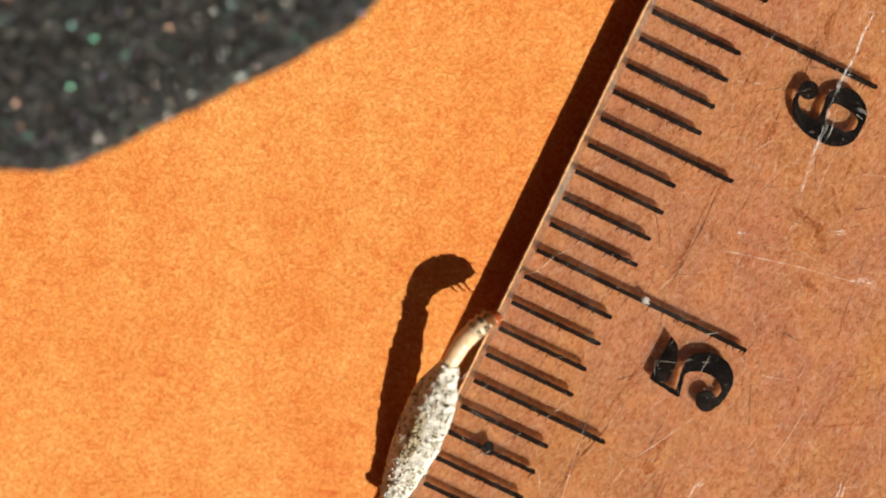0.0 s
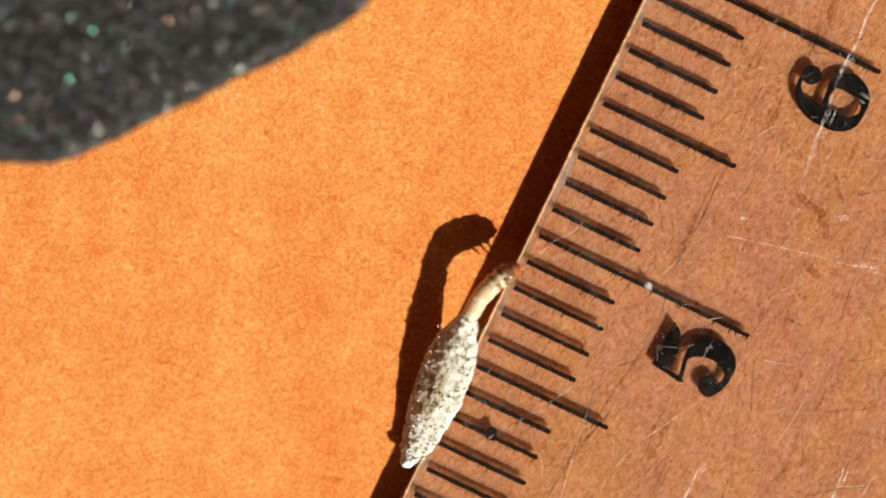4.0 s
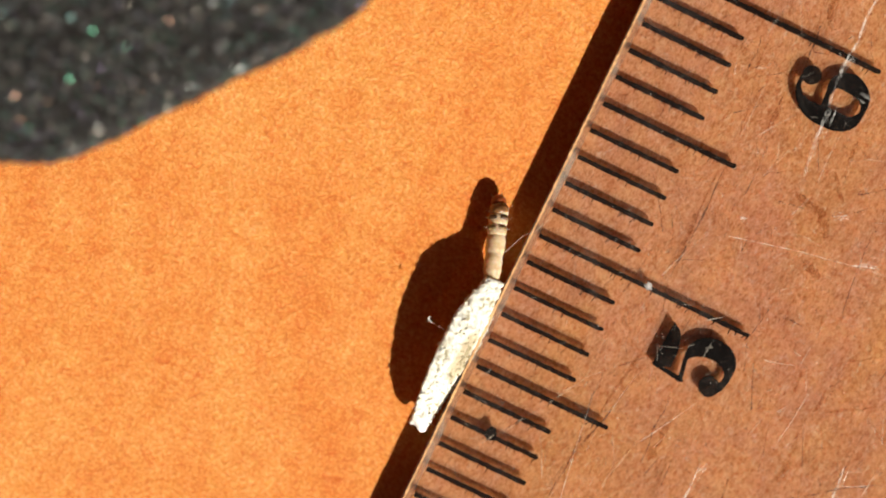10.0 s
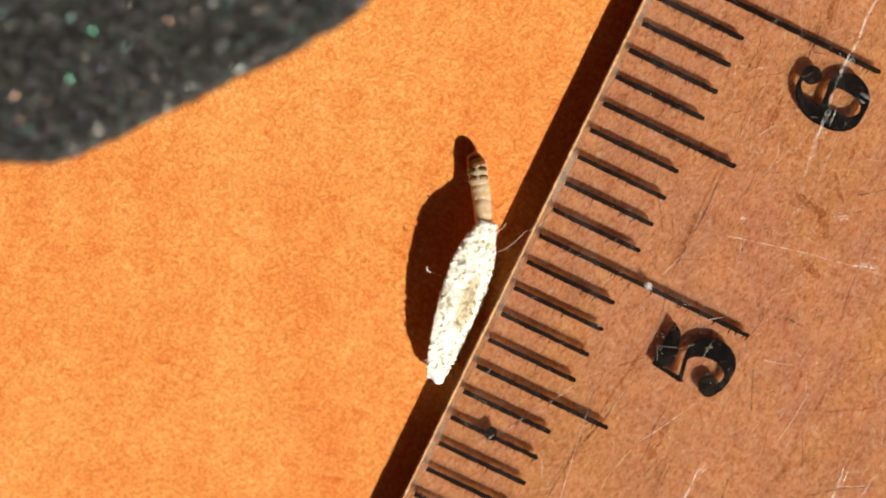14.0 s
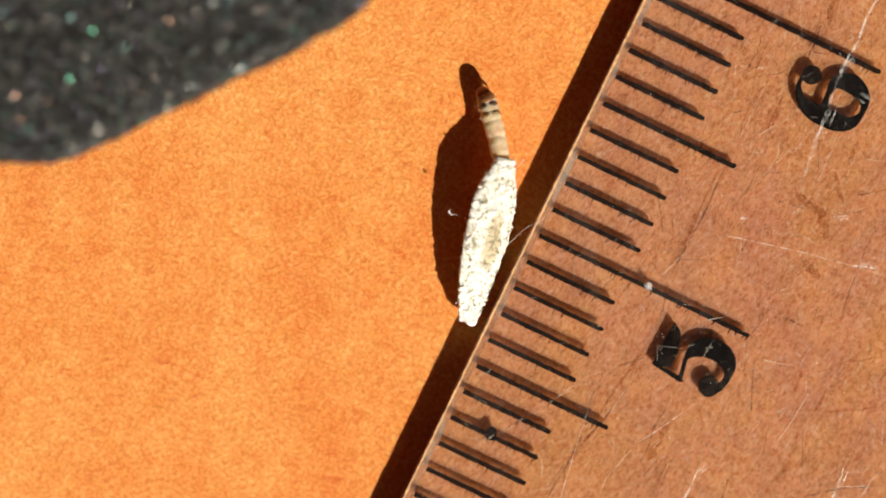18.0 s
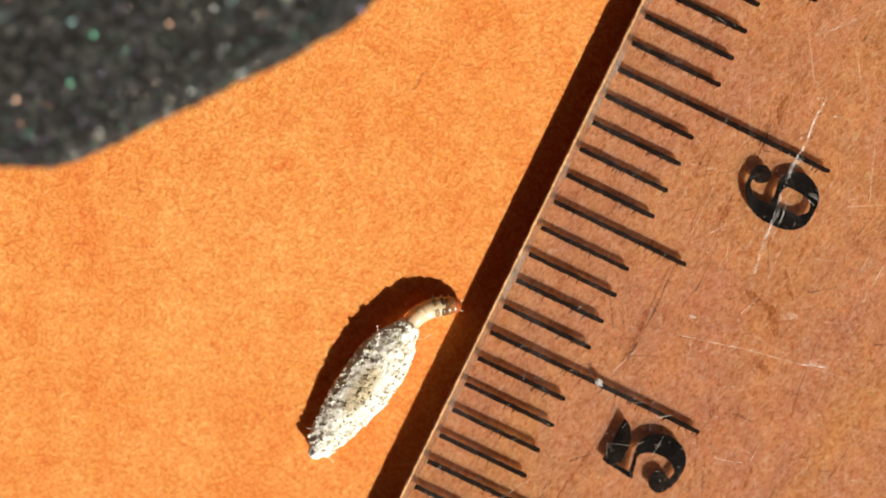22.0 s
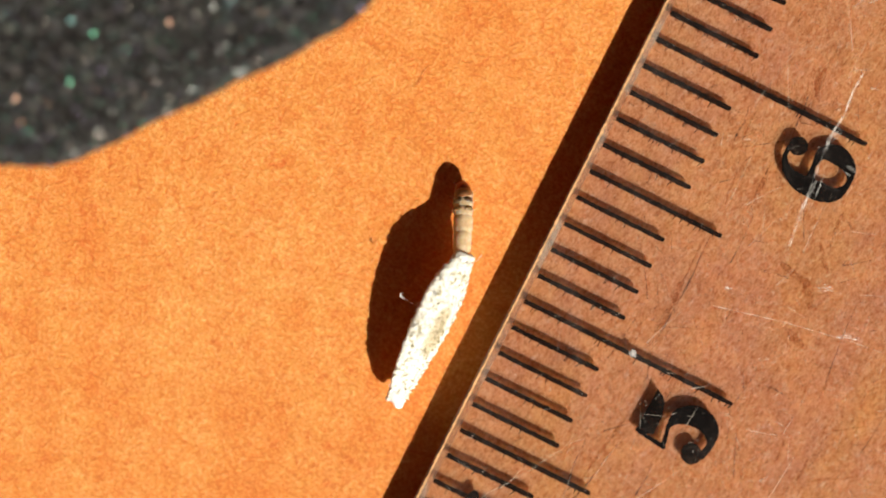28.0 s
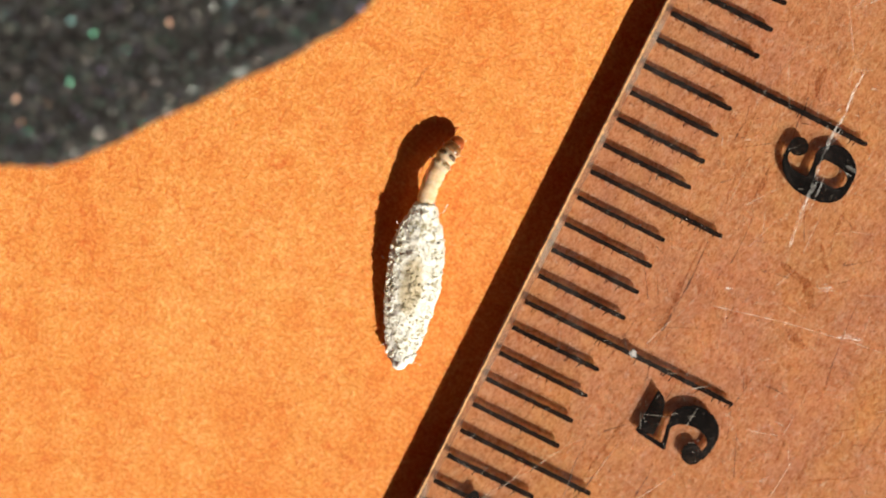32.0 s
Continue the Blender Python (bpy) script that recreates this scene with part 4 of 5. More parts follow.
def motions():
    walk(ruler, [
        (0, pose(-0.000105, -0.000242, 0.000000, 0.00, 0.00, -0.06)),
        (0.5, pose(-0.000007, -0.000014, 0.000000, 0.00, 0.00, 0.02)),
        (1, pose(0.000000, 0.000000, 0.000000, 0.00, 0.00, 0.00)),
        (18, pose(0.000000, 0.000000, 0.000000, 0.00, 0.00, 0.00)),
        (18.5, pose(-0.000121, 0.000615, 0.000000, 0.00, 0.00, 0.03)),
        (19, pose(-0.000047, 0.004195, 0.000000, 0.00, 0.00, -0.58)),
        (19.5, pose(-0.000070, 0.007086, 0.000000, 0.00, 0.00, -1.09)),
        (20, pose(-0.000059, 0.007115, 0.000000, 0.00, 0.00, -1.23)),
        (20.5, pose(-0.000116, 0.007058, 0.000000, 0.00, 0.00, -1.03)),
        (21, pose(-0.001633, 0.002633, 0.000000, 0.00, 0.00, -0.33)),
        (21.5, pose(-0.002106, 0.000334, 0.000000, 0.00, 0.00, -0.53)),
        (21.8, pose(-0.001757, -0.003150, 0.000000, 0.00, 0.00, -0.01)),
        (22, pose(-0.001696, -0.003183, 0.000000, 0.00, 0.00, -0.18)),
        (22.5, pose(-0.001025, -0.001950, 0.000000, 0.00, 0.00, -0.19)),
        (23, pose(-0.000529, -0.002144, 0.000000, 0.00, 0.00, -0.83)),
        (23.5, pose(-0.000520, -0.002124, 0.000000, 0.00, 0.00, -0.85)),
        (24, pose(-0.000520, -0.002124, 0.000000, 0.00, 0.00, -0.85)),
        (32, pose(-0.000500, -0.002124, 0.000000, 0.00, 0.00, -0.90)),
    ])
    walk(card, [
        (0, pose(-0.000135, -0.000211, 0.000000, 0.00, 0.00, -0.09)),
        (0.5, pose(-0.000004, -0.000011, 0.000000, 0.00, 0.00, -0.04)),
        (1, pose(0.000000, 0.000000, 0.000000, 0.00, 0.00, 0.00)),
        (18, pose(0.000000, 0.000000, 0.000000, 0.00, 0.00, 0.00)),
        (18.5, pose(-0.000000, 0.000000, 0.000000, 0.00, 0.00, 0.00)),
        (19, pose(0.000006, -0.000097, 0.000000, 0.00, 0.00, -0.04)),
        (19.5, pose(0.000032, -0.000337, 0.000000, 0.00, 0.00, -0.45)),
        (20, pose(0.000015, -0.000320, 0.000000, 0.00, 0.00, -0.44)),
        (20.5, pose(-0.000027, -0.000368, 0.000000, 0.00, 0.00, -0.42)),
        (21, pose(-0.001482, -0.004759, 0.000000, 0.00, 0.00, 0.41)),
        (21.5, pose(-0.001935, -0.007137, 0.000000, 0.00, 0.00, 0.72)),
        (22, pose(-0.001911, -0.007135, 0.000000, 0.00, 0.00, 0.70)),
        (22.5, pose(-0.001905, -0.007118, 0.000000, 0.00, 0.00, 0.72)),
        (23, pose(-0.001902, -0.007104, 0.000000, 0.00, 0.00, 0.72)),
        (23.5, pose(-0.001880, -0.007085, 0.000000, 0.00, 0.00, 0.73)),
        (24, pose(-0.001877, -0.007079, 0.000000, 0.00, 0.00, 0.73)),
        (32, pose(-0.001880, -0.007100, 0.000000, 0.00, 0.00, 0.74)),
    ])
    walk(bagworm, [
        (0, pose(-0.000832, -0.006007, 0.000000, 0.00, 0.00, 66.86)),
        (0.5, pose(-0.000455, -0.005483, 0.000000, 0.00, 0.00, 66.68)),
        (1, pose(-0.000448, -0.005325, 0.000000, 0.00, 0.00, 67.79)),
        (2, pose(-0.000446, -0.005024, 0.000000, 0.00, 0.00, 70.76)),
        (3, pose(-0.000359, -0.004813, 0.000000, 0.00, 0.00, 72.20)),
        (3.5, pose(-0.000206, -0.004786, 0.000000, 0.00, 0.00, 70.54)),
        (5.5, pose(-0.000095, -0.004603, 0.000000, 0.00, 0.00, 65.84)),
        (6, pose(-0.000160, -0.004608, 0.000000, 0.00, 0.00, 69.21)),
        (7, pose(-0.000094, -0.004663, 0.000000, 0.00, 0.00, 64.97)),
        (7.5, pose(-0.000064, -0.004273, 0.000000, 0.00, 0.00, 58.80)),
        (8, pose(-0.000089, -0.004015, 0.000000, 0.00, 0.00, 54.55)),
        (8.5, pose(0.000066, -0.004005, 0.000000, 0.00, 0.00, 57.77)),
        (9, pose(0.000176, -0.003908, 0.000000, 0.00, 0.00, 61.73)),
        (10, pose(0.000465, -0.003433, 0.000000, 0.00, 0.00, 62.63)),
        (11, pose(0.000513, -0.003100, 0.000000, 0.00, 0.00, 65.06)),
        (11.5, pose(0.000087, -0.002936, 0.000000, 0.00, 0.00, 64.15)),
        (12, pose(0.000456, -0.002507, 0.000000, 0.00, 0.00, 64.80)),
        (13, pose(0.000686, -0.001735, 0.000000, 0.00, 0.00, 68.92)),
        (14, pose(0.000630, -0.001649, 0.000000, 0.00, 0.00, 71.62)),
        (14.5, pose(0.000600, -0.001562, 0.000000, 0.00, 0.00, 70.99)),
        (16.5, pose(0.000453, -0.000115, 0.000000, 0.00, 0.00, 85.77)),
        (17, pose(0.000769, 0.000136, 0.000000, 0.00, 0.00, 82.33)),
        (17.5, pose(0.000731, 0.000225, 0.000000, 0.00, 0.00, 84.45)),
        (18, pose(0.001476, 0.000403, 0.000000, 0.00, 0.00, 77.34)),
        (18.5, pose(0.001446, 0.000488, 0.000000, 0.00, 0.00, 77.78)),
        (19, pose(0.000669, 0.000951, 0.000000, 0.00, 0.00, 69.14)),
        (19.5, pose(-0.000525, 0.001937, 0.000000, 0.00, 0.00, 56.20)),
        (20, pose(-0.000545, 0.002238, 0.000000, 0.00, 0.00, 54.71)),
        (20.5, pose(-0.000526, 0.002233, 0.000000, 0.00, 0.00, 55.04)),
        (21, pose(-0.002042, -0.002211, 0.000000, 0.00, 0.00, 57.03)),
        (21.5, pose(-0.002509, -0.004475, 0.000000, 0.00, 0.00, 57.76)),
        (21.8, pose(-0.002733, -0.004615, 0.000000, 0.00, 0.00, 52.75)),
        (22, pose(-0.002755, -0.004599, 0.000000, 0.00, 0.00, 53.60)),
        (22.5, pose(-0.002747, -0.004565, 0.000000, 0.00, 0.00, 54.24)),
        (23, pose(-0.002576, -0.004576, 0.000000, 0.00, 0.00, 53.15)),
        (24, pose(-0.002162, -0.004099, 0.000000, 0.00, 0.00, 52.74)),
        (24.5, pose(-0.001898, -0.004137, 0.000000, 0.00, 0.00, 48.96)),
        (25, pose(-0.001094, -0.004253, 0.000000, 0.00, 0.00, 52.14)),
        (25.5, pose(-0.001034, -0.003913, 0.000000, 0.00, 0.00, 56.01)),
        (27.5, pose(-0.000515, -0.002680, 0.000000, 0.00, 0.00, 62.88)),
        (28, pose(-0.000437, -0.002484, 0.000000, 0.00, 0.00, 64.70)),
        (29, pose(-0.000350, -0.002048, 0.000000, 0.00, 0.00, 64.80)),
        (29.5, pose(-0.000483, -0.001647, 0.000000, 0.00, 0.00, 67.50)),
        (30, pose(-0.000435, -0.001575, 0.000000, 0.00, 0.00, 68.79)),
        (30.5, pose(-0.000098, -0.001401, 0.000000, 0.00, 0.00, 67.59)),
        (31, pose(-0.000376, -0.001335, 0.000000, 0.00, 0.00, 71.82)),
        (31.5, pose(-0.001215, -0.000986, 0.000000, 0.00, 0.00, 84.27)),
        (32, pose(-0.001043, -0.001033, 0.000000, 0.00, 0.00, 80.58)),
    ])
    walk(case, [
        (0, pose(0.000000, 0.000000, 0.001050, -34.00, -11.66, 0.00)),
        (0.5, pose(0.000000, 0.000000, 0.000985, -34.00, -10.91, 0.00)),
        (1, pose(0.000000, 0.000000, 0.000980, -34.00, -10.71, 0.00)),
        (2, pose(0.000000, 0.000000, 0.001060, -34.00, -12.35, 0.00)),
        (3, pose(0.000000, 0.000000, 0.001050, -34.00, -11.93, 0.00)),
        (3.5, pose(0.000000, 0.000000, 0.001020, -32.00, -11.37, 0.00)),
        (5.5, pose(0.000000, 0.000000, 0.000975, -17.00, -10.51, 0.00)),
        (6, pose(0.000000, 0.000000, 0.000960, -17.00, -10.89, 0.00)),
        (7, pose(0.000000, 0.000000, 0.000885, -12.00, -9.32, 0.00)),
        (7.5, pose(0.000000, 0.000000, 0.000825, -4.00, -6.49, 0.00)),
        (8, pose(0.000000, 0.000000, 0.000725, 10.00, -3.53, 0.00)),
        (8.5, pose(0.000000, 0.000000, 0.000800, 20.00, -4.05, 0.00)),
        (9, pose(0.000000, 0.000000, 0.000816, 35.79, -3.08, 0.00)),
        (10, pose(0.000000, 0.000000, 0.000912, 48.31, -2.07, 0.00)),
        (11, pose(0.000000, 0.000000, 0.000888, 44.73, -2.58, 0.00)),
        (11.5, pose(0.000000, 0.000000, 0.000725, 6.00, -4.76, 0.00)),
        (12, pose(0.000000, 0.000000, 0.000770, 20.00, -3.17, 0.00)),
        (13, pose(0.000000, 0.000000, 0.000839, 38.47, -2.59, 0.00)),
        (14, pose(0.000000, 0.000000, 0.000839, 39.36, -2.63, 0.00)),
        (14.5, pose(0.000000, 0.000000, 0.000840, 40.26, -2.57, 0.00)),
        (16.5, pose(0.000000, 0.000000, 0.000650, 0.00, -4.25, 0.00)),
        (17, pose(0.000000, 0.000000, 0.000675, 2.00, -4.79, 0.00)),
        (17.5, pose(0.000000, 0.000000, 0.000700, 8.00, -4.20, 0.00)),
        (18, pose(0.000000, 0.000000, 0.000914, 38.47, -4.27, 0.00)),
        (18.5, pose(0.000000, 0.000000, 0.000940, 41.15, -4.72, 0.00)),
        (19, pose(0.000000, 0.000000, 0.000964, 50.10, -3.10, 0.00)),
        (19.5, pose(0.000000, 0.000000, 0.000824, 33.28, -3.19, 0.00)),
        (20, pose(0.000000, 0.000000, 0.000675, 5.00, -4.65, 0.00)),
        (20.5, pose(0.000000, 0.000000, 0.000675, 4.00, -4.66, 0.00)),
        (21, pose(0.000000, 0.000000, 0.000670, 8.00, -3.83, 0.00)),
        (21.5, pose(0.000000, 0.000000, 0.000725, 2.00, -4.38, 0.00)),
        (21.8, pose(0.000000, 0.000000, 0.000585, 0.00, -3.31, 0.00)),
        (22, pose(0.000000, 0.000000, 0.000570, -2.00, -3.08, 0.00)),
        (22.5, pose(0.000000, 0.000000, 0.000610, -3.00, -3.90, 0.00)),
        (23, pose(0.000000, 0.000000, 0.000715, -3.00, -4.99, 0.00)),
        (24, pose(0.000000, 0.000000, 0.000725, -2.00, -4.73, 0.00)),
        (24.5, pose(0.000000, 0.000000, 0.000725, 12.00, -4.67, 0.00)),
        (25, pose(0.000000, 0.000000, 0.000964, 51.89, -3.04, 0.00)),
        (25.5, pose(0.000000, 0.000000, 0.000889, 50.10, -1.54, 0.00)),
        (27.5, pose(0.000000, 0.000000, 0.000952, 48.31, -3.29, 0.00)),
        (28, pose(0.000000, 0.000000, 0.000977, 49.21, -3.92, 0.00)),
        (29, pose(0.000000, 0.000000, 0.001004, 51.00, -4.13, 0.00)),
        (29.5, pose(0.000000, 0.000000, 0.000850, 41.15, -2.45, 0.00)),
        (30, pose(0.000000, 0.000000, 0.000928, 44.73, -3.56, 0.00)),
        (30.5, pose(0.000000, 0.000000, 0.000987, 62.63, -1.85, 0.00)),
        (31, pose(0.000000, 0.000000, 0.001090, 53.68, -5.30, 0.00)),
        (31.5, pose(0.000000, 0.000000, 0.000700, -2.00, -5.19, 0.00)),
        (32, pose(0.000000, 0.000000, 0.000725, -5.00, -5.76, 0.00)),
    ])
    walk(thread, [
        (0, pose(0.002781, -0.000579, 0.000950, 0.00, 0.00, 31.26)),
        (0.5, pose(0.002867, -0.000372, 0.000950, 0.00, 0.00, 31.25)),
        (3.5, pose(0.002872, -0.000318, 0.000950, 0.00, 0.00, 31.25)),
        (5.5, pose(0.002326, -0.000230, 0.000800, 0.00, 0.00, 33.32)),
        (6.5, pose(0.002134, -0.000172, 0.000800, 0.00, 0.00, 37.91)),
        (7, pose(0.002096, -0.000133, 0.000800, 0.00, 0.00, 40.03)),
        (8, pose(0.001693, -0.000228, 0.000800, 0.00, 0.00, 32.45)),
        (13, pose(0.001769, -0.000128, 0.000800, 0.00, 0.00, 32.74)),
        (18, pose(0.001845, 0.000064, 0.000800, 0.00, 0.00, 33.49)),
        (19, pose(0.001087, -0.002456, 0.000950, 0.00, 0.00, 30.32)),
        (19.5, pose(0.001004, 0.000425, 0.000950, 0.00, 0.00, 29.81)),
        (20, pose(0.000999, 0.000451, 0.000950, 0.00, 0.00, 29.66)),
        (20.5, pose(0.000965, 0.000398, 0.000950, 0.00, 0.00, 29.87)),
        (21, pose(-0.000471, -0.004013, 0.000950, 0.00, 0.00, 30.57)),
        (21.5, pose(-0.000967, -0.006317, 0.000950, 0.00, 0.00, 30.37)),
        (21.8, pose(-0.000558, -0.009789, 0.000950, 0.00, 0.00, 30.89)),
        (22, pose(-0.000517, -0.009827, 0.000950, 0.00, 0.00, 30.72)),
        (22.5, pose(0.000153, -0.008593, 0.000950, 0.00, 0.00, 30.70)),
        (23, pose(0.000576, -0.008800, 0.000950, 0.00, 0.00, 30.07)),
        (23.5, pose(0.000581, -0.008781, 0.000950, 0.00, 0.00, 30.05)),
        (24, pose(0.000581, -0.008781, 0.000950, 0.00, 0.00, 30.05)),
        (32, pose(0.000596, -0.008781, 0.000950, 0.00, 0.00, 30.00)),
    ])
    walk(head, [
        (0, pose(0.004696, -0.000772, 0.001370, 0.00, 21.35, -44.76)),
        (0.5, pose(0.004569, -0.000885, 0.001394, 0.00, 12.81, -49.35)),
        (1, pose(0.004619, -0.000877, 0.001436, 0.00, 10.24, -48.54)),
        (2, pose(0.004726, -0.001146, 0.001374, 0.00, 19.75, -56.40)),
        (3, pose(0.004894, -0.001161, 0.001197, 0.00, 24.93, -55.18)),
        (3.5, pose(0.004766, -0.001048, 0.001177, 0.00, 21.01, -47.35)),
        (5.5, pose(0.004827, -0.000349, 0.001091, 0.00, 27.21, -18.01)),
        (6, pose(0.004994, -0.000386, 0.001006, 0.00, 29.24, -18.27)),
        (7, pose(0.005077, 0.000302, 0.000766, 0.00, 31.57, 14.19)),
        (7.5, pose(0.004789, 0.000837, 0.000596, 0.00, 27.82, 41.53)),
        (8, pose(0.004669, 0.001389, 0.000510, 0.00, 16.03, 61.14)),
        (8.5, pose(0.004795, 0.001262, 0.000396, 0.00, 19.72, 55.06)),
        (9, pose(0.004994, 0.001142, 0.000404, 0.00, 20.89, 45.16)),
        (10, pose(0.005178, 0.001058, 0.000411, 0.00, 21.24, 39.61)),
        (11, pose(0.004677, 0.001328, 0.000492, 0.00, 19.17, 56.23)),
        (11.5, pose(0.004873, 0.001064, 0.000526, 0.00, 19.05, 45.27)),
        (12, pose(0.004950, 0.001167, 0.000398, 0.00, 19.01, 45.93)),
        (13, pose(0.004833, 0.001103, 0.000402, 0.00, 21.61, 46.21)),
        (14, pose(0.004638, 0.001074, 0.000401, 0.00, 22.75, 48.09)),
        (14.5, pose(0.004976, 0.001114, 0.000403, 0.00, 20.87, 44.54)),
        (16.5, pose(0.004528, -0.000241, 0.000516, 0.00, 21.31, -13.73)),
        (17, pose(0.004616, 0.000168, 0.000525, 0.00, 23.13, 9.17)),
        (17.5, pose(0.004548, 0.000109, 0.000523, 0.00, 23.86, 6.30)),
        (18, pose(0.004751, 0.001188, 0.000643, 0.00, 18.87, 48.74)),
        (18.5, pose(0.004686, 0.001183, 0.000604, 0.00, 22.77, 50.77)),
        (19, pose(0.004819, 0.000813, 0.000469, 0.00, 27.47, 35.99)),
        (19.5, pose(0.003835, 0.000274, 0.000679, 0.00, 28.14, 24.62)),
        (20, pose(0.003728, 0.000159, 0.000675, 0.00, 25.96, 17.19)),
        (20.5, pose(0.003836, 0.000151, 0.000670, 0.00, 24.28, 14.55)),
        (21, pose(0.004009, -0.000084, 0.000700, 0.00, 16.86, -7.46)),
        (21.5, pose(0.004083, -0.000225, 0.000716, 0.00, 22.85, -20.14)),
        (21.8, pose(0.003967, -0.000956, 0.000348, 0.00, 17.02, -65.42)),
        (22, pose(0.004112, -0.000857, 0.000299, 0.00, 17.53, -55.15)),
        (22.5, pose(0.004415, -0.000446, 0.000352, 0.00, 22.03, -27.52)),
        (23, pose(0.004477, -0.000013, 0.000460, 0.00, 27.09, -0.75)),
        (24, pose(0.004631, 0.000354, 0.000430, 0.00, 24.75, 19.29)),
        (24.5, pose(0.004631, 0.001007, 0.000392, 0.00, 20.74, 48.62)),
        (25, pose(0.004504, 0.001166, 0.000458, 0.00, 26.81, 56.69)),
        (25.5, pose(0.004670, 0.000936, 0.000400, 0.00, 23.55, 43.76)),
        (27.5, pose(0.004628, 0.001017, 0.000463, 0.00, 27.41, 47.77)),
        (28, pose(0.004683, 0.001011, 0.000472, 0.00, 28.38, 44.96)),
        (29, pose(0.004721, 0.001012, 0.000478, 0.00, 28.66, 43.31)),
        (29.5, pose(0.004616, 0.000826, 0.000404, 0.00, 24.59, 38.35)),
        (30, pose(0.004790, 0.000927, 0.000423, 0.00, 27.16, 39.25)),
        (30.5, pose(0.004546, 0.001270, 0.000408, 0.00, 23.77, 54.90)),
        (31, pose(0.004902, 0.000546, 0.000504, 0.00, 35.46, 22.44)),
        (31.5, pose(0.004760, -0.001004, 0.000475, 0.00, 20.40, -46.01)),
        (32, pose(0.004952, -0.000715, 0.000488, 0.00, 22.91, -31.95)),
    ])
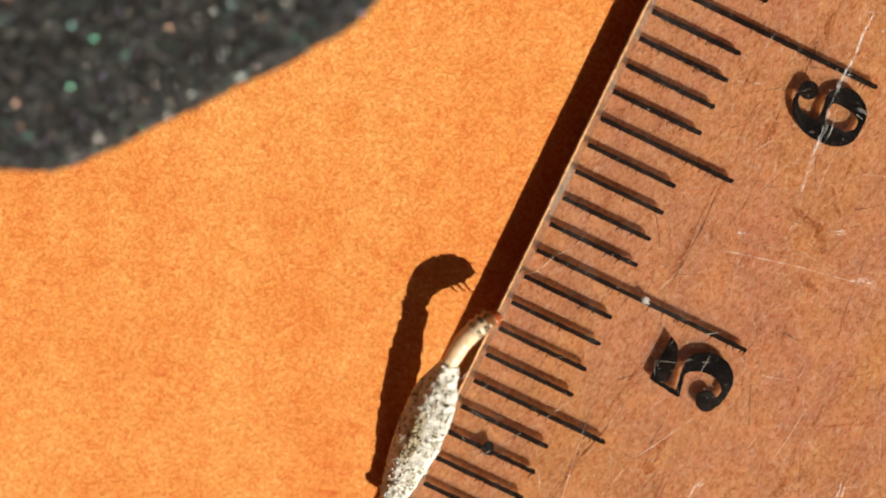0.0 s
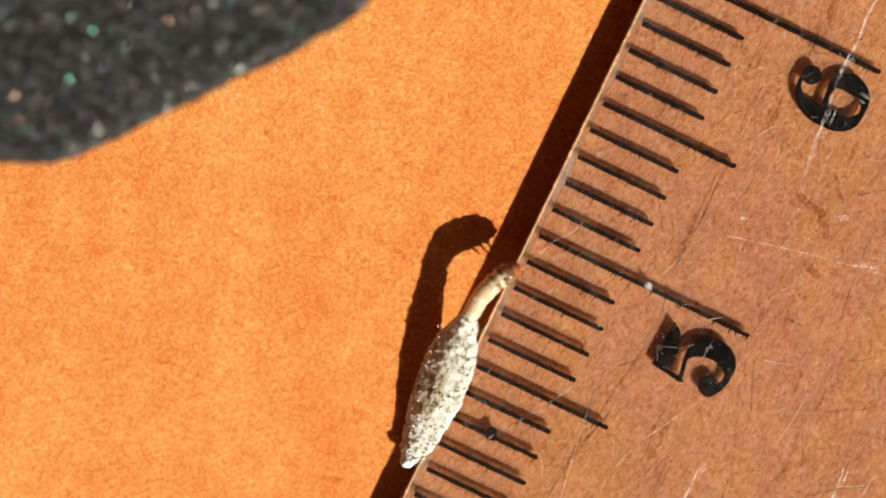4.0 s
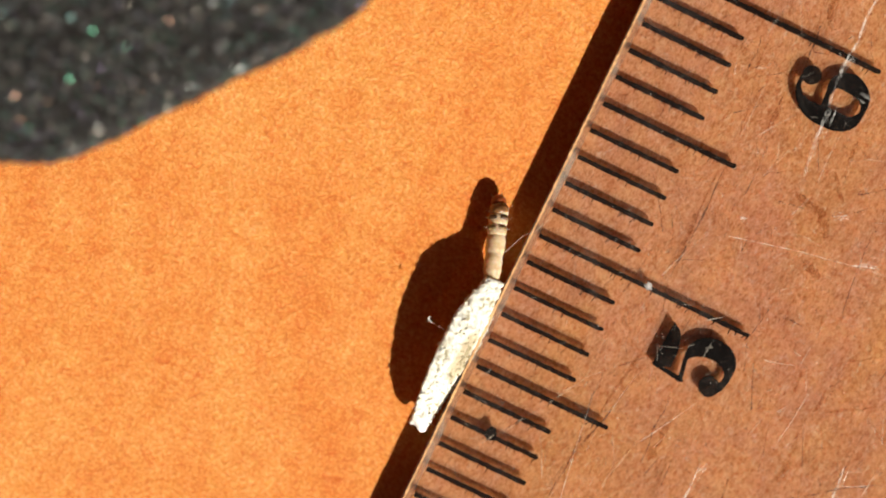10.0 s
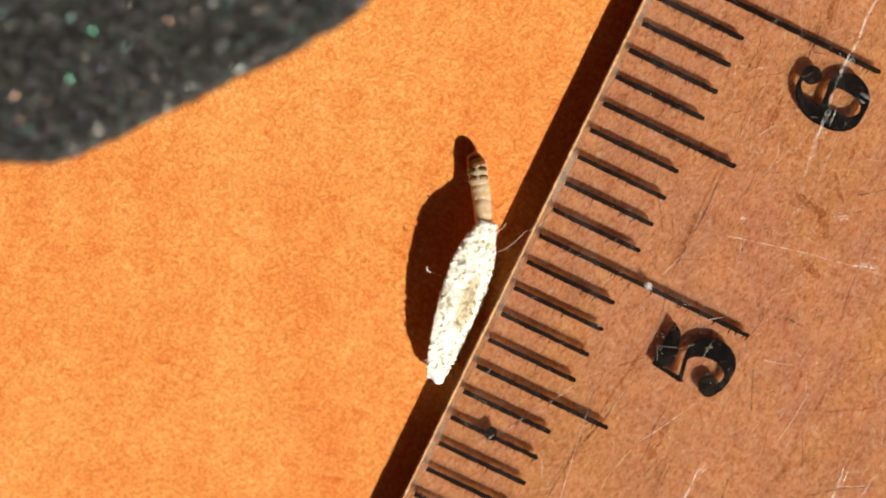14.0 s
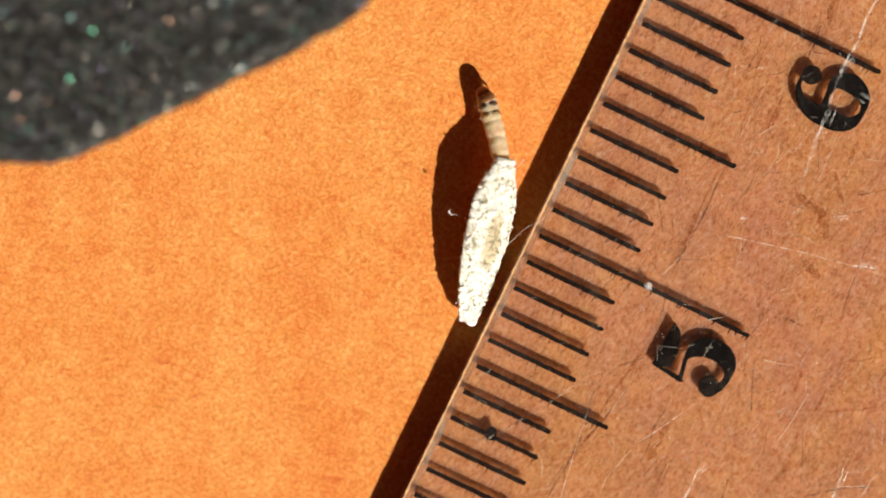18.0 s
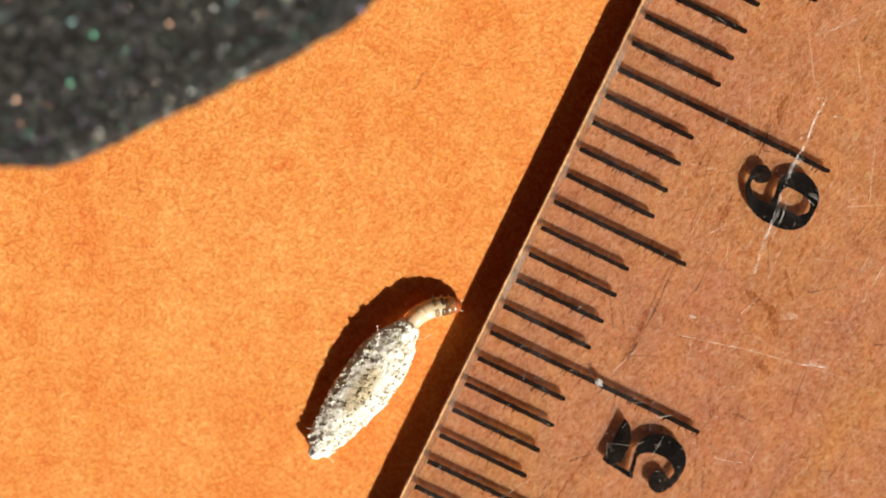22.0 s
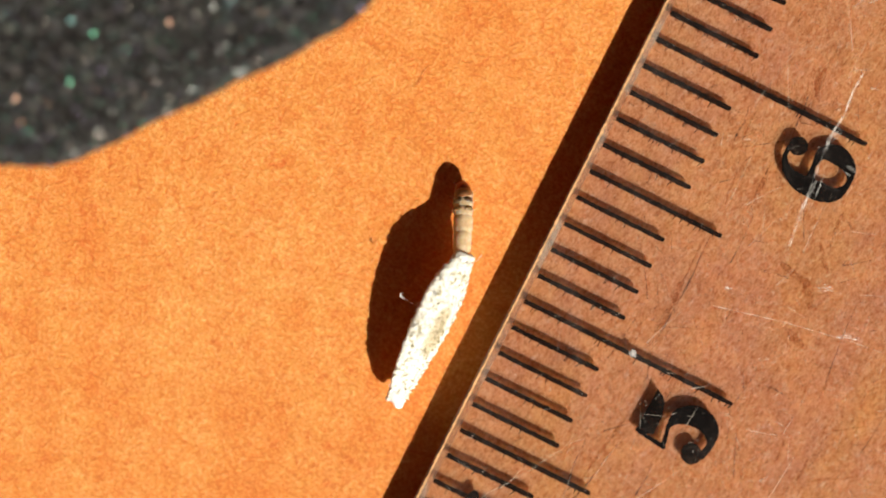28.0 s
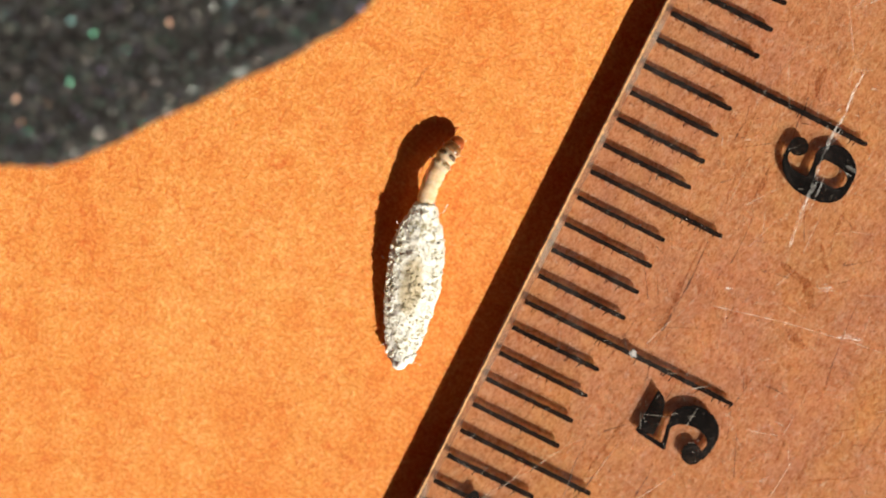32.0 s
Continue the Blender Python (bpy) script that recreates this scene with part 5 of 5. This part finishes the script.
    walk(front_thorax, [
        (0, pose(0.004505, -0.000596, 0.001465, 0.00, 20.34, -39.91)),
        (0.5, pose(0.004380, -0.000683, 0.001452, 0.00, 12.55, -44.22)),
        (1, pose(0.004424, -0.000674, 0.001482, 0.00, 10.13, -43.38)),
        (2, pose(0.004549, -0.000903, 0.001475, 0.00, 19.38, -51.30)),
        (3, pose(0.004708, -0.000916, 0.001331, 0.00, 24.36, -50.09)),
        (3.5, pose(0.004560, -0.000837, 0.001285, 0.00, 21.10, -43.96)),
        (5.5, pose(0.004580, -0.000273, 0.001216, 0.00, 24.16, -16.30)),
        (6, pose(0.004727, -0.000303, 0.001153, 0.00, 26.05, -16.51)),
        (7, pose(0.004804, 0.000236, 0.000929, 0.00, 28.25, 12.77)),
        (7.5, pose(0.004582, 0.000665, 0.000732, 0.00, 25.69, 38.11)),
        (8, pose(0.004511, 0.001121, 0.000597, 0.00, 15.22, 57.45)),
        (8.5, pose(0.004609, 0.001011, 0.000474, 0.00, 18.56, 51.33)),
        (9, pose(0.004757, 0.000968, 0.000494, 0.00, 19.41, 41.56)),
        (10, pose(0.004905, 0.000896, 0.000510, 0.00, 19.63, 36.19)),
        (11, pose(0.004499, 0.001129, 0.000566, 0.00, 18.16, 52.46)),
        (11.5, pose(0.004639, 0.000842, 0.000633, 0.00, 17.54, 41.71)),
        (12, pose(0.004709, 0.000968, 0.000480, 0.00, 17.65, 42.34)),
        (13, pose(0.004613, 0.000938, 0.000490, 0.00, 20.15, 42.55)),
        (14, pose(0.004441, 0.000917, 0.000487, 0.00, 21.31, 44.38)),
        (14.5, pose(0.004739, 0.000945, 0.000492, 0.00, 19.40, 40.94)),
        (16.5, pose(0.004289, -0.000186, 0.000606, 0.00, 18.98, -12.35)),
        (17, pose(0.004365, 0.000129, 0.000627, 0.00, 20.53, 8.22)),
        (17.5, pose(0.004309, 0.000084, 0.000623, 0.00, 21.28, 5.66)),
        (18, pose(0.004536, 0.001008, 0.000717, 0.00, 17.52, 45.08)),
        (18.5, pose(0.004491, 0.001009, 0.000695, 0.00, 21.30, 47.08)),
        (19, pose(0.004587, 0.000704, 0.000579, 0.00, 25.32, 32.73)),
        (19.5, pose(0.003638, 0.000190, 0.000787, 0.00, 24.59, 21.26)),
        (20, pose(0.003518, 0.000099, 0.000772, 0.00, 21.21, 14.15)),
        (20.5, pose(0.003620, 0.000099, 0.000762, 0.00, 20.22, 12.26)),
        (21, pose(0.003780, -0.000056, 0.000764, 0.00, 13.91, -6.34)),
        (21.5, pose(0.003872, -0.000153, 0.000803, 0.00, 19.39, -17.27)),
        (21.8, pose(0.003866, -0.000750, 0.000417, 0.00, 16.22, -61.39)),
        (22, pose(0.003976, -0.000672, 0.000370, 0.00, 16.49, -51.33)),
        (22.5, pose(0.004215, -0.000346, 0.000439, 0.00, 20.03, -25.05)),
        (23, pose(0.004248, -0.000010, 0.000571, 0.00, 24.25, -0.67)),
        (24, pose(0.004390, 0.000274, 0.000540, 0.00, 22.20, 17.37)),
        (24.5, pose(0.004438, 0.000801, 0.000466, 0.00, 19.28, 44.98)),
        (25, pose(0.004355, 0.001003, 0.000556, 0.00, 25.55, 52.91)),
        (25.5, pose(0.004468, 0.000804, 0.000485, 0.00, 22.00, 40.16)),
        (27.5, pose(0.004442, 0.000875, 0.000568, 0.00, 25.73, 44.06)),
        (28, pose(0.004478, 0.000868, 0.000589, 0.00, 26.50, 41.32)),
        (29, pose(0.004502, 0.000868, 0.000602, 0.00, 26.69, 39.73)),
        (29.5, pose(0.004399, 0.000714, 0.000493, 0.00, 22.73, 34.99)),
        (30, pose(0.004555, 0.000796, 0.000539, 0.00, 25.12, 35.83)),
        (30.5, pose(0.004367, 0.001082, 0.000506, 0.00, 22.60, 51.07)),
        (31, pose(0.004640, 0.000494, 0.000663, 0.00, 32.36, 20.17)),
        (31.5, pose(0.004547, -0.000796, 0.000582, 0.00, 18.82, -42.42)),
        (32, pose(0.004688, -0.000558, 0.000611, 0.00, 20.69, -29.02)),
    ])
    walk(middle_thorax, [
        (0, pose(0.004294, -0.000435, 0.001554, 0.00, 17.61, -34.37)),
        (0.5, pose(0.004170, -0.000498, 0.001507, 0.00, 10.80, -38.29)),
        (1, pose(0.004209, -0.000490, 0.001526, 0.00, 8.59, -37.44)),
        (2, pose(0.004347, -0.000675, 0.001573, 0.00, 17.35, -45.30)),
        (3, pose(0.004496, -0.000686, 0.001460, 0.00, 22.00, -44.09)),
        (3.5, pose(0.004338, -0.000637, 0.001392, 0.00, 19.65, -39.86)),
        (5.5, pose(0.004324, -0.000202, 0.001325, 0.00, 20.51, -14.36)),
        (6, pose(0.004449, -0.000225, 0.001283, 0.00, 22.28, -14.57)),
        (7, pose(0.004519, 0.000175, 0.001073, 0.00, 24.37, 11.22)),
        (7.5, pose(0.004360, 0.000502, 0.000857, 0.00, 22.99, 34.12)),
        (8, pose(0.004333, 0.000865, 0.000679, 0.00, 14.11, 52.86)),
        (8.5, pose(0.004403, 0.000859, 0.000545, 0.00, 17.03, 35.36)),
        (9, pose(0.004502, 0.000858, 0.000575, 0.00, 17.52, 28.28)),
        (10, pose(0.004616, 0.000792, 0.000599, 0.00, 17.63, 24.43)),
        (11, pose(0.004302, 0.001006, 0.000633, 0.00, 16.82, 36.71)),
        (11.5, pose(0.004389, 0.000699, 0.000730, 0.00, 15.64, 29.11)),
        (12, pose(0.004451, 0.000840, 0.000552, 0.00, 15.90, 29.46)),
        (13, pose(0.004377, 0.000833, 0.000568, 0.00, 18.30, 29.16)),
        (14, pose(0.004228, 0.000816, 0.000564, 0.00, 19.45, 30.82)),
        (14.5, pose(0.004485, 0.000838, 0.000572, 0.00, 17.54, 27.83)),
        (16.5, pose(0.004045, -0.000136, 0.000686, 0.00, 16.24, -10.77)),
        (17, pose(0.004108, 0.000094, 0.000717, 0.00, 17.54, 7.16)),
        (17.5, pose(0.004065, 0.000061, 0.000711, 0.00, 18.24, 4.92)),
        (18, pose(0.004304, 0.000890, 0.000782, 0.00, 15.78, 31.85)),
        (18.5, pose(0.004279, 0.000897, 0.000776, 0.00, 19.38, 32.94)),
        (19, pose(0.004341, 0.000633, 0.000677, 0.00, 22.70, 21.93)),
        (19.5, pose(0.003428, 0.000116, 0.000878, 0.00, 19.75, 17.06)),
        (20, pose(0.003295, 0.000050, 0.000847, 0.00, 14.74, 10.35)),
        (20.5, pose(0.003396, 0.000055, 0.000835, 0.00, 14.87, 9.44)),
        (21, pose(0.003546, -0.000032, 0.000815, 0.00, 10.23, -4.99)),
        (21.5, pose(0.003651, -0.000091, 0.000875, 0.00, 14.87, -13.73)),
        (21.8, pose(0.003746, -0.000552, 0.000481, 0.00, 14.96, -55.69)),
        (22, pose(0.003824, -0.000498, 0.000435, 0.00, 14.99, -46.22)),
        (22.5, pose(0.004007, -0.000255, 0.000516, 0.00, 17.46, -22.03)),
        (23, pose(0.004012, -0.000007, 0.000669, 0.00, 20.84, -0.58)),
        (24, pose(0.004143, 0.000202, 0.000638, 0.00, 19.21, 15.22)),
        (24.5, pose(0.004229, 0.000671, 0.000531, 0.00, 17.40, 31.15)),
        (25, pose(0.004188, 0.000905, 0.000648, 0.00, 23.82, 36.11)),
        (25.5, pose(0.004251, 0.000721, 0.000561, 0.00, 20.03, 27.07)),
        (27.5, pose(0.004240, 0.000785, 0.000663, 0.00, 23.54, 29.92)),
        (28, pose(0.004256, 0.000774, 0.000695, 0.00, 24.09, 28.58)),
        (29, pose(0.004266, 0.000770, 0.000714, 0.00, 24.18, 27.86)),
        (29.5, pose(0.004169, 0.000639, 0.000572, 0.00, 20.43, 24.13)),
        (30, pose(0.004304, 0.000708, 0.000643, 0.00, 22.59, 24.86)),
        (30.5, pose(0.004169, 0.000959, 0.000597, 0.00, 21.02, 36.76)),
        (31, pose(0.004364, 0.000456, 0.000806, 0.00, 28.67, 13.66)),
        (31.5, pose(0.004317, -0.000600, 0.000679, 0.00, 16.83, -38.18)),
        (32, pose(0.004411, -0.000415, 0.000721, 0.00, 18.05, -25.71)),
    ])
    walk(rear_thorax, [
        (0, pose(0.004047, -0.000286, 0.001637, 0.00, 13.89, -27.87)),
        (0.5, pose(0.003924, -0.000327, 0.001560, 0.00, 8.34, -31.18)),
        (1, pose(0.003957, -0.000320, 0.001568, 0.00, 6.48, -30.39)),
        (2, pose(0.004100, -0.000455, 0.001665, 0.00, 14.15, -37.68)),
        (3, pose(0.004236, -0.000465, 0.001584, 0.00, 18.33, -36.60)),
        (3.5, pose(0.004081, -0.000441, 0.001499, 0.00, 17.27, -34.57)),
        (5.5, pose(0.004041, -0.000136, 0.001422, 0.00, 15.90, -12.05)),
        (6, pose(0.004142, -0.000152, 0.001398, 0.00, 17.44, -12.24)),
        (7, pose(0.004204, 0.000118, 0.001203, 0.00, 19.42, 9.38)),
        (7.5, pose(0.004105, 0.000344, 0.000974, 0.00, 19.33, 29.14)),
        (8, pose(0.004118, 0.000609, 0.000758, 0.00, 12.44, 46.57)),
        (8.5, pose(0.004159, 0.000693, 0.000613, 0.00, 14.80, 33.25)),
        (9, pose(0.004209, 0.000728, 0.000649, 0.00, 14.94, 26.39)),
        (10, pose(0.004288, 0.000671, 0.000680, 0.00, 14.99, 22.71)),
        (11, pose(0.004068, 0.000859, 0.000698, 0.00, 14.84, 34.57)),
        (11.5, pose(0.004100, 0.000546, 0.000821, 0.00, 13.05, 27.23)),
        (12, pose(0.004153, 0.000693, 0.000619, 0.00, 13.52, 27.55)),
        (13, pose(0.004105, 0.000708, 0.000642, 0.00, 15.74, 27.24)),
        (14, pose(0.003979, 0.000695, 0.000637, 0.00, 16.86, 28.85)),
        (14.5, pose(0.004193, 0.000711, 0.000645, 0.00, 15.00, 25.95)),
        (16.5, pose(0.003779, -0.000089, 0.000757, 0.00, 12.93, -8.94)),
        (17, pose(0.003828, 0.000062, 0.000797, 0.00, 13.92, 5.94)),
        (17.5, pose(0.003800, 0.000040, 0.000790, 0.00, 14.59, 4.08)),
        (18, pose(0.004035, 0.000751, 0.000841, 0.00, 13.37, 29.88)),
        (18.5, pose(0.004030, 0.000763, 0.000853, 0.00, 16.67, 30.93)),
        (19, pose(0.004062, 0.000547, 0.000767, 0.00, 19.20, 20.33)),
        (19.5, pose(0.003191, 0.000054, 0.000952, 0.00, 13.29, 11.94)),
        (20, pose(0.003047, 0.000014, 0.000895, 0.00, 6.20, 5.70)),
        (20.5, pose(0.003148, 0.000021, 0.000887, 0.00, 7.98, 6.02)),
        (21, pose(0.003294, -0.000014, 0.000851, 0.00, 5.72, -3.36)),
        (21.5, pose(0.003406, -0.000040, 0.000928, 0.00, 9.02, -9.41)),
        (21.8, pose(0.003594, -0.000357, 0.000544, 0.00, 12.85, -47.41)),
        (22, pose(0.003643, -0.000328, 0.000497, 0.00, 12.73, -39.31)),
        (22.5, pose(0.003776, -0.000170, 0.000587, 0.00, 14.24, -18.44)),
        (23, pose(0.003755, -0.000005, 0.000757, 0.00, 16.71, -0.48)),
        (24, pose(0.003870, 0.000134, 0.000726, 0.00, 15.49, 12.67)),
        (24.5, pose(0.003986, 0.000531, 0.000590, 0.00, 14.78, 29.19)),
        (25, pose(0.003988, 0.000785, 0.000737, 0.00, 21.23, 33.93)),
        (25.5, pose(0.004002, 0.000620, 0.000632, 0.00, 17.33, 25.21)),
        (27.5, pose(0.004004, 0.000676, 0.000753, 0.00, 20.46, 27.95)),
        (28, pose(0.003998, 0.000661, 0.000795, 0.00, 20.75, 26.70)),
        (29, pose(0.003993, 0.000653, 0.000819, 0.00, 20.73, 26.03)),
        (29.5, pose(0.003907, 0.000548, 0.000645, 0.00, 17.35, 22.45)),
        (30, pose(0.004018, 0.000602, 0.000739, 0.00, 19.18, 23.15)),
        (30.5, pose(0.003934, 0.000811, 0.000685, 0.00, 18.70, 34.61)),
        (31, pose(0.004053, 0.000405, 0.000937, 0.00, 23.89, 12.63)),
        (31.5, pose(0.004053, -0.000411, 0.000770, 0.00, 14.09, -32.78)),
        (32, pose(0.004102, -0.000279, 0.000821, 0.00, 14.63, -21.67)),
    ])
    walk(front_abdomen, [
        (0, pose(0.003686, -0.000131, 0.001721, 0.00, 6.73, -18.58)),
        (0.5, pose(0.003561, -0.000149, 0.001612, 0.00, 3.16, -20.85)),
        (1, pose(0.003588, -0.000145, 0.001610, 0.00, 1.92, -20.23)),
        (2, pose(0.003717, -0.000216, 0.001759, 0.00, 7.13, -25.89)),
        (3, pose(0.003832, -0.000222, 0.001711, 0.00, 10.34, -25.10)),
        (3.5, pose(0.003699, -0.000217, 0.001620, 0.00, 11.05, -25.55)),
        (5.5, pose(0.003645, -0.000063, 0.001510, 0.00, 8.40, -8.53)),
        (6, pose(0.003709, -0.000071, 0.001505, 0.00, 9.50, -8.68)),
        (7, pose(0.003760, 0.000055, 0.001327, 0.00, 11.32, 6.61)),
        (7.5, pose(0.003730, 0.000167, 0.001095, 0.00, 12.70, 21.02)),
        (8, pose(0.003778, 0.000310, 0.000846, 0.00, 9.01, 35.25)),
        (8.5, pose(0.003785, 0.000466, 0.000698, 0.00, 10.41, 29.55)),
        (9, pose(0.003779, 0.000530, 0.000740, 0.00, 10.31, 23.29)),
        (10, pose(0.003815, 0.000487, 0.000777, 0.00, 10.42, 19.97)),
        (11, pose(0.003706, 0.000627, 0.000782, 0.00, 10.86, 30.79)),
        (11.5, pose(0.003678, 0.000344, 0.000913, 0.00, 8.44, 24.14)),
        (12, pose(0.003716, 0.000481, 0.000700, 0.00, 9.23, 24.40)),
        (13, pose(0.003702, 0.000516, 0.000732, 0.00, 11.11, 24.07)),
        (14, pose(0.003609, 0.000505, 0.000729, 0.00, 12.04, 25.56)),
        (14.5, pose(0.003766, 0.000518, 0.000735, 0.00, 10.47, 22.89)),
        (16.5, pose(0.003414, -0.000040, 0.000825, 0.00, 7.80, -6.21)),
        (17, pose(0.003444, 0.000028, 0.000873, 0.00, 8.34, 4.13)),
        (17.5, pose(0.003436, 0.000018, 0.000867, 0.00, 8.96, 2.82)),
        (18, pose(0.003635, 0.000536, 0.000915, 0.00, 8.95, 26.57)),
        (18.5, pose(0.003654, 0.000554, 0.000946, 0.00, 11.50, 27.49)),
        (19, pose(0.003659, 0.000409, 0.000874, 0.00, 13.18, 17.83)),
        (19.5, pose(0.002855, 0.000006, 0.001001, 0.00, 2.61, 4.13)),
        (20, pose(0.002704, 0.000000, 0.000895, 0.00, -3.72, 0.49)),
        (20.5, pose(0.002805, 0.000000, 0.000903, 0.00, -2.03, 1.25)),
        (21, pose(0.002951, -0.000001, 0.000865, 0.00, -1.14, -0.95)),
        (21.5, pose(0.003066, -0.000003, 0.000955, 0.00, -0.28, -2.87)),
        (21.8, pose(0.003337, -0.000139, 0.000620, 0.00, 7.93, -31.34)),
        (22, pose(0.003362, -0.000141, 0.000574, 0.00, 8.22, -27.10)),
        (22.5, pose(0.003452, -0.000078, 0.000668, 0.00, 9.02, -12.93)),
        (23, pose(0.003400, -0.000002, 0.000851, 0.00, 10.28, -0.33)),
        (24, pose(0.003491, 0.000061, 0.000823, 0.00, 9.59, 8.84)),
        (24.5, pose(0.003624, 0.000343, 0.000664, 0.00, 9.93, 25.88)),
        (25, pose(0.003674, 0.000590, 0.000851, 0.00, 15.92, 30.13)),
        (25.5, pose(0.003637, 0.000460, 0.000722, 0.00, 12.47, 22.18)),
        (27.5, pose(0.003649, 0.000501, 0.000864, 0.00, 14.67, 24.68)),
        (28, pose(0.003614, 0.000481, 0.000915, 0.00, 14.61, 23.62)),
        (29, pose(0.003589, 0.000469, 0.000944, 0.00, 14.46, 23.06)),
        (29.5, pose(0.003530, 0.000402, 0.000733, 0.00, 12.05, 19.80)),
        (30, pose(0.003601, 0.000435, 0.000853, 0.00, 13.18, 20.44)),
        (30.5, pose(0.003571, 0.000578, 0.000797, 0.00, 14.02, 30.89)),
        (31, pose(0.003609, 0.000312, 0.001083, 0.00, 15.84, 11.08)),
        (31.5, pose(0.003663, -0.000199, 0.000868, 0.00, 9.16, -23.83)),
        (32, pose(0.003662, -0.000130, 0.000924, 0.00, 8.94, -15.37)),
    ])
    walk(rear_abdomen, [
        (0, pose(0.003192, -0.000024, 0.001732, 0.00, -4.18, -6.91)),
        (0.5, pose(0.003061, -0.000032, 0.001600, 0.00, -4.87, -7.75)),
        (1, pose(0.003083, -0.000029, 0.001590, 0.00, -5.36, -7.41)),
        (2, pose(0.003166, -0.000082, 0.001756, 0.00, -2.57, -9.96)),
        (3, pose(0.003248, -0.000090, 0.001732, 0.00, -0.59, -9.51)),
        (3.5, pose(0.003156, -0.000082, 0.001654, 0.00, 0.53, -10.28)),
        (5.5, pose(0.003123, -0.000009, 0.001535, 0.00, -3.28, -3.28)),
        (6, pose(0.003136, -0.000010, 0.001540, 0.00, -3.02, -3.37)),
        (7, pose(0.003171, 0.000008, 0.001381, 0.00, -1.39, 2.54)),
        (7.5, pose(0.003201, 0.000045, 0.001157, 0.00, 2.33, 8.20)),
        (8, pose(0.003251, 0.000187, 0.000875, 0.00, 4.66, 13.14)),
        (8.5, pose(0.003229, 0.000272, 0.000817, 0.00, 9.88, 19.24)),
        (9, pose(0.003172, 0.000288, 0.000862, 0.00, 9.38, 21.74)),
        (10, pose(0.003163, 0.000254, 0.000907, 0.00, 9.41, 19.64)),
        (11, pose(0.003165, 0.000357, 0.000908, 0.00, 10.96, 26.53)),
        (11.5, pose(0.003083, 0.000177, 0.000934, 0.00, 3.18, 15.65)),
        (12, pose(0.003100, 0.000247, 0.000814, 0.00, 8.64, 20.80)),
        (13, pose(0.003131, 0.000281, 0.000859, 0.00, 10.43, 22.40)),
        (14, pose(0.003078, 0.000274, 0.000857, 0.00, 11.33, 23.54)),
        (14.5, pose(0.003165, 0.000281, 0.000859, 0.00, 9.71, 21.49)),
        (16.5, pose(0.002937, -0.000005, 0.000859, 0.00, 0.08, -2.22)),
        (17, pose(0.002943, 0.000003, 0.000911, 0.00, -0.08, 1.47)),
        (17.5, pose(0.002961, 0.000002, 0.000908, 0.00, 0.52, 1.01)),
        (18, pose(0.003062, 0.000277, 0.001020, 0.00, 8.43, 24.34)),
        (18.5, pose(0.003106, 0.000302, 0.001069, 0.00, 10.21, 24.71)),
        (19, pose(0.003103, 0.000221, 0.001009, 0.00, 11.25, 18.69)),
        (19.5, pose(0.002416, 0.000000, 0.000985, 0.00, -3.19, 0.00)),
        (20, pose(0.002265, -0.000000, 0.000859, 0.00, -4.65, 0.00)),
        (20.5, pose(0.002367, 0.000000, 0.000868, 0.00, -4.66, -0.00)),
        (21, pose(0.002511, 0.000000, 0.000838, 0.00, -3.83, -0.00)),
        (21.5, pose(0.002627, 0.000000, 0.000926, 0.00, -4.38, -0.00)),
        (21.8, pose(0.002924, -0.000011, 0.000690, 0.00, -0.49, -6.13)),
        (22, pose(0.002946, -0.000018, 0.000655, 0.00, 0.88, -7.60)),
        (22.5, pose(0.003020, -0.000010, 0.000751, 0.00, 0.88, -4.74)),
        (23, pose(0.002936, -0.000000, 0.000924, 0.00, 0.58, -0.12)),
        (24, pose(0.002990, 0.000008, 0.000909, 0.00, 0.56, 3.24)),
        (24.5, pose(0.003105, 0.000191, 0.000770, 0.00, 9.36, 16.29)),
        (25, pose(0.003196, 0.000360, 0.001002, 0.00, 14.61, 25.74)),
        (25.5, pose(0.003123, 0.000261, 0.000852, 0.00, 12.03, 21.18)),
        (27.5, pose(0.003136, 0.000287, 0.001007, 0.00, 12.89, 22.68)),
        (28, pose(0.003065, 0.000254, 0.001060, 0.00, 12.12, 22.45)),
        (29, pose(0.003014, 0.000232, 0.001092, 0.00, 11.74, 22.38)),
        (29.5, pose(0.003008, 0.000208, 0.000858, 0.00, 11.24, 20.42)),
        (30, pose(0.003019, 0.000215, 0.000991, 0.00, 10.93, 20.70)),
        (30.5, pose(0.003029, 0.000299, 0.000949, 0.00, 13.17, 27.28)),
        (31, pose(0.003002, 0.000149, 0.001237, 0.00, 11.31, 15.07)),
        (31.5, pose(0.003111, -0.000064, 0.000926, 0.00, 2.41, -9.48)),
        (32, pose(0.003070, -0.000021, 0.000990, 0.00, 0.09, -5.87)),
    ])


motions()
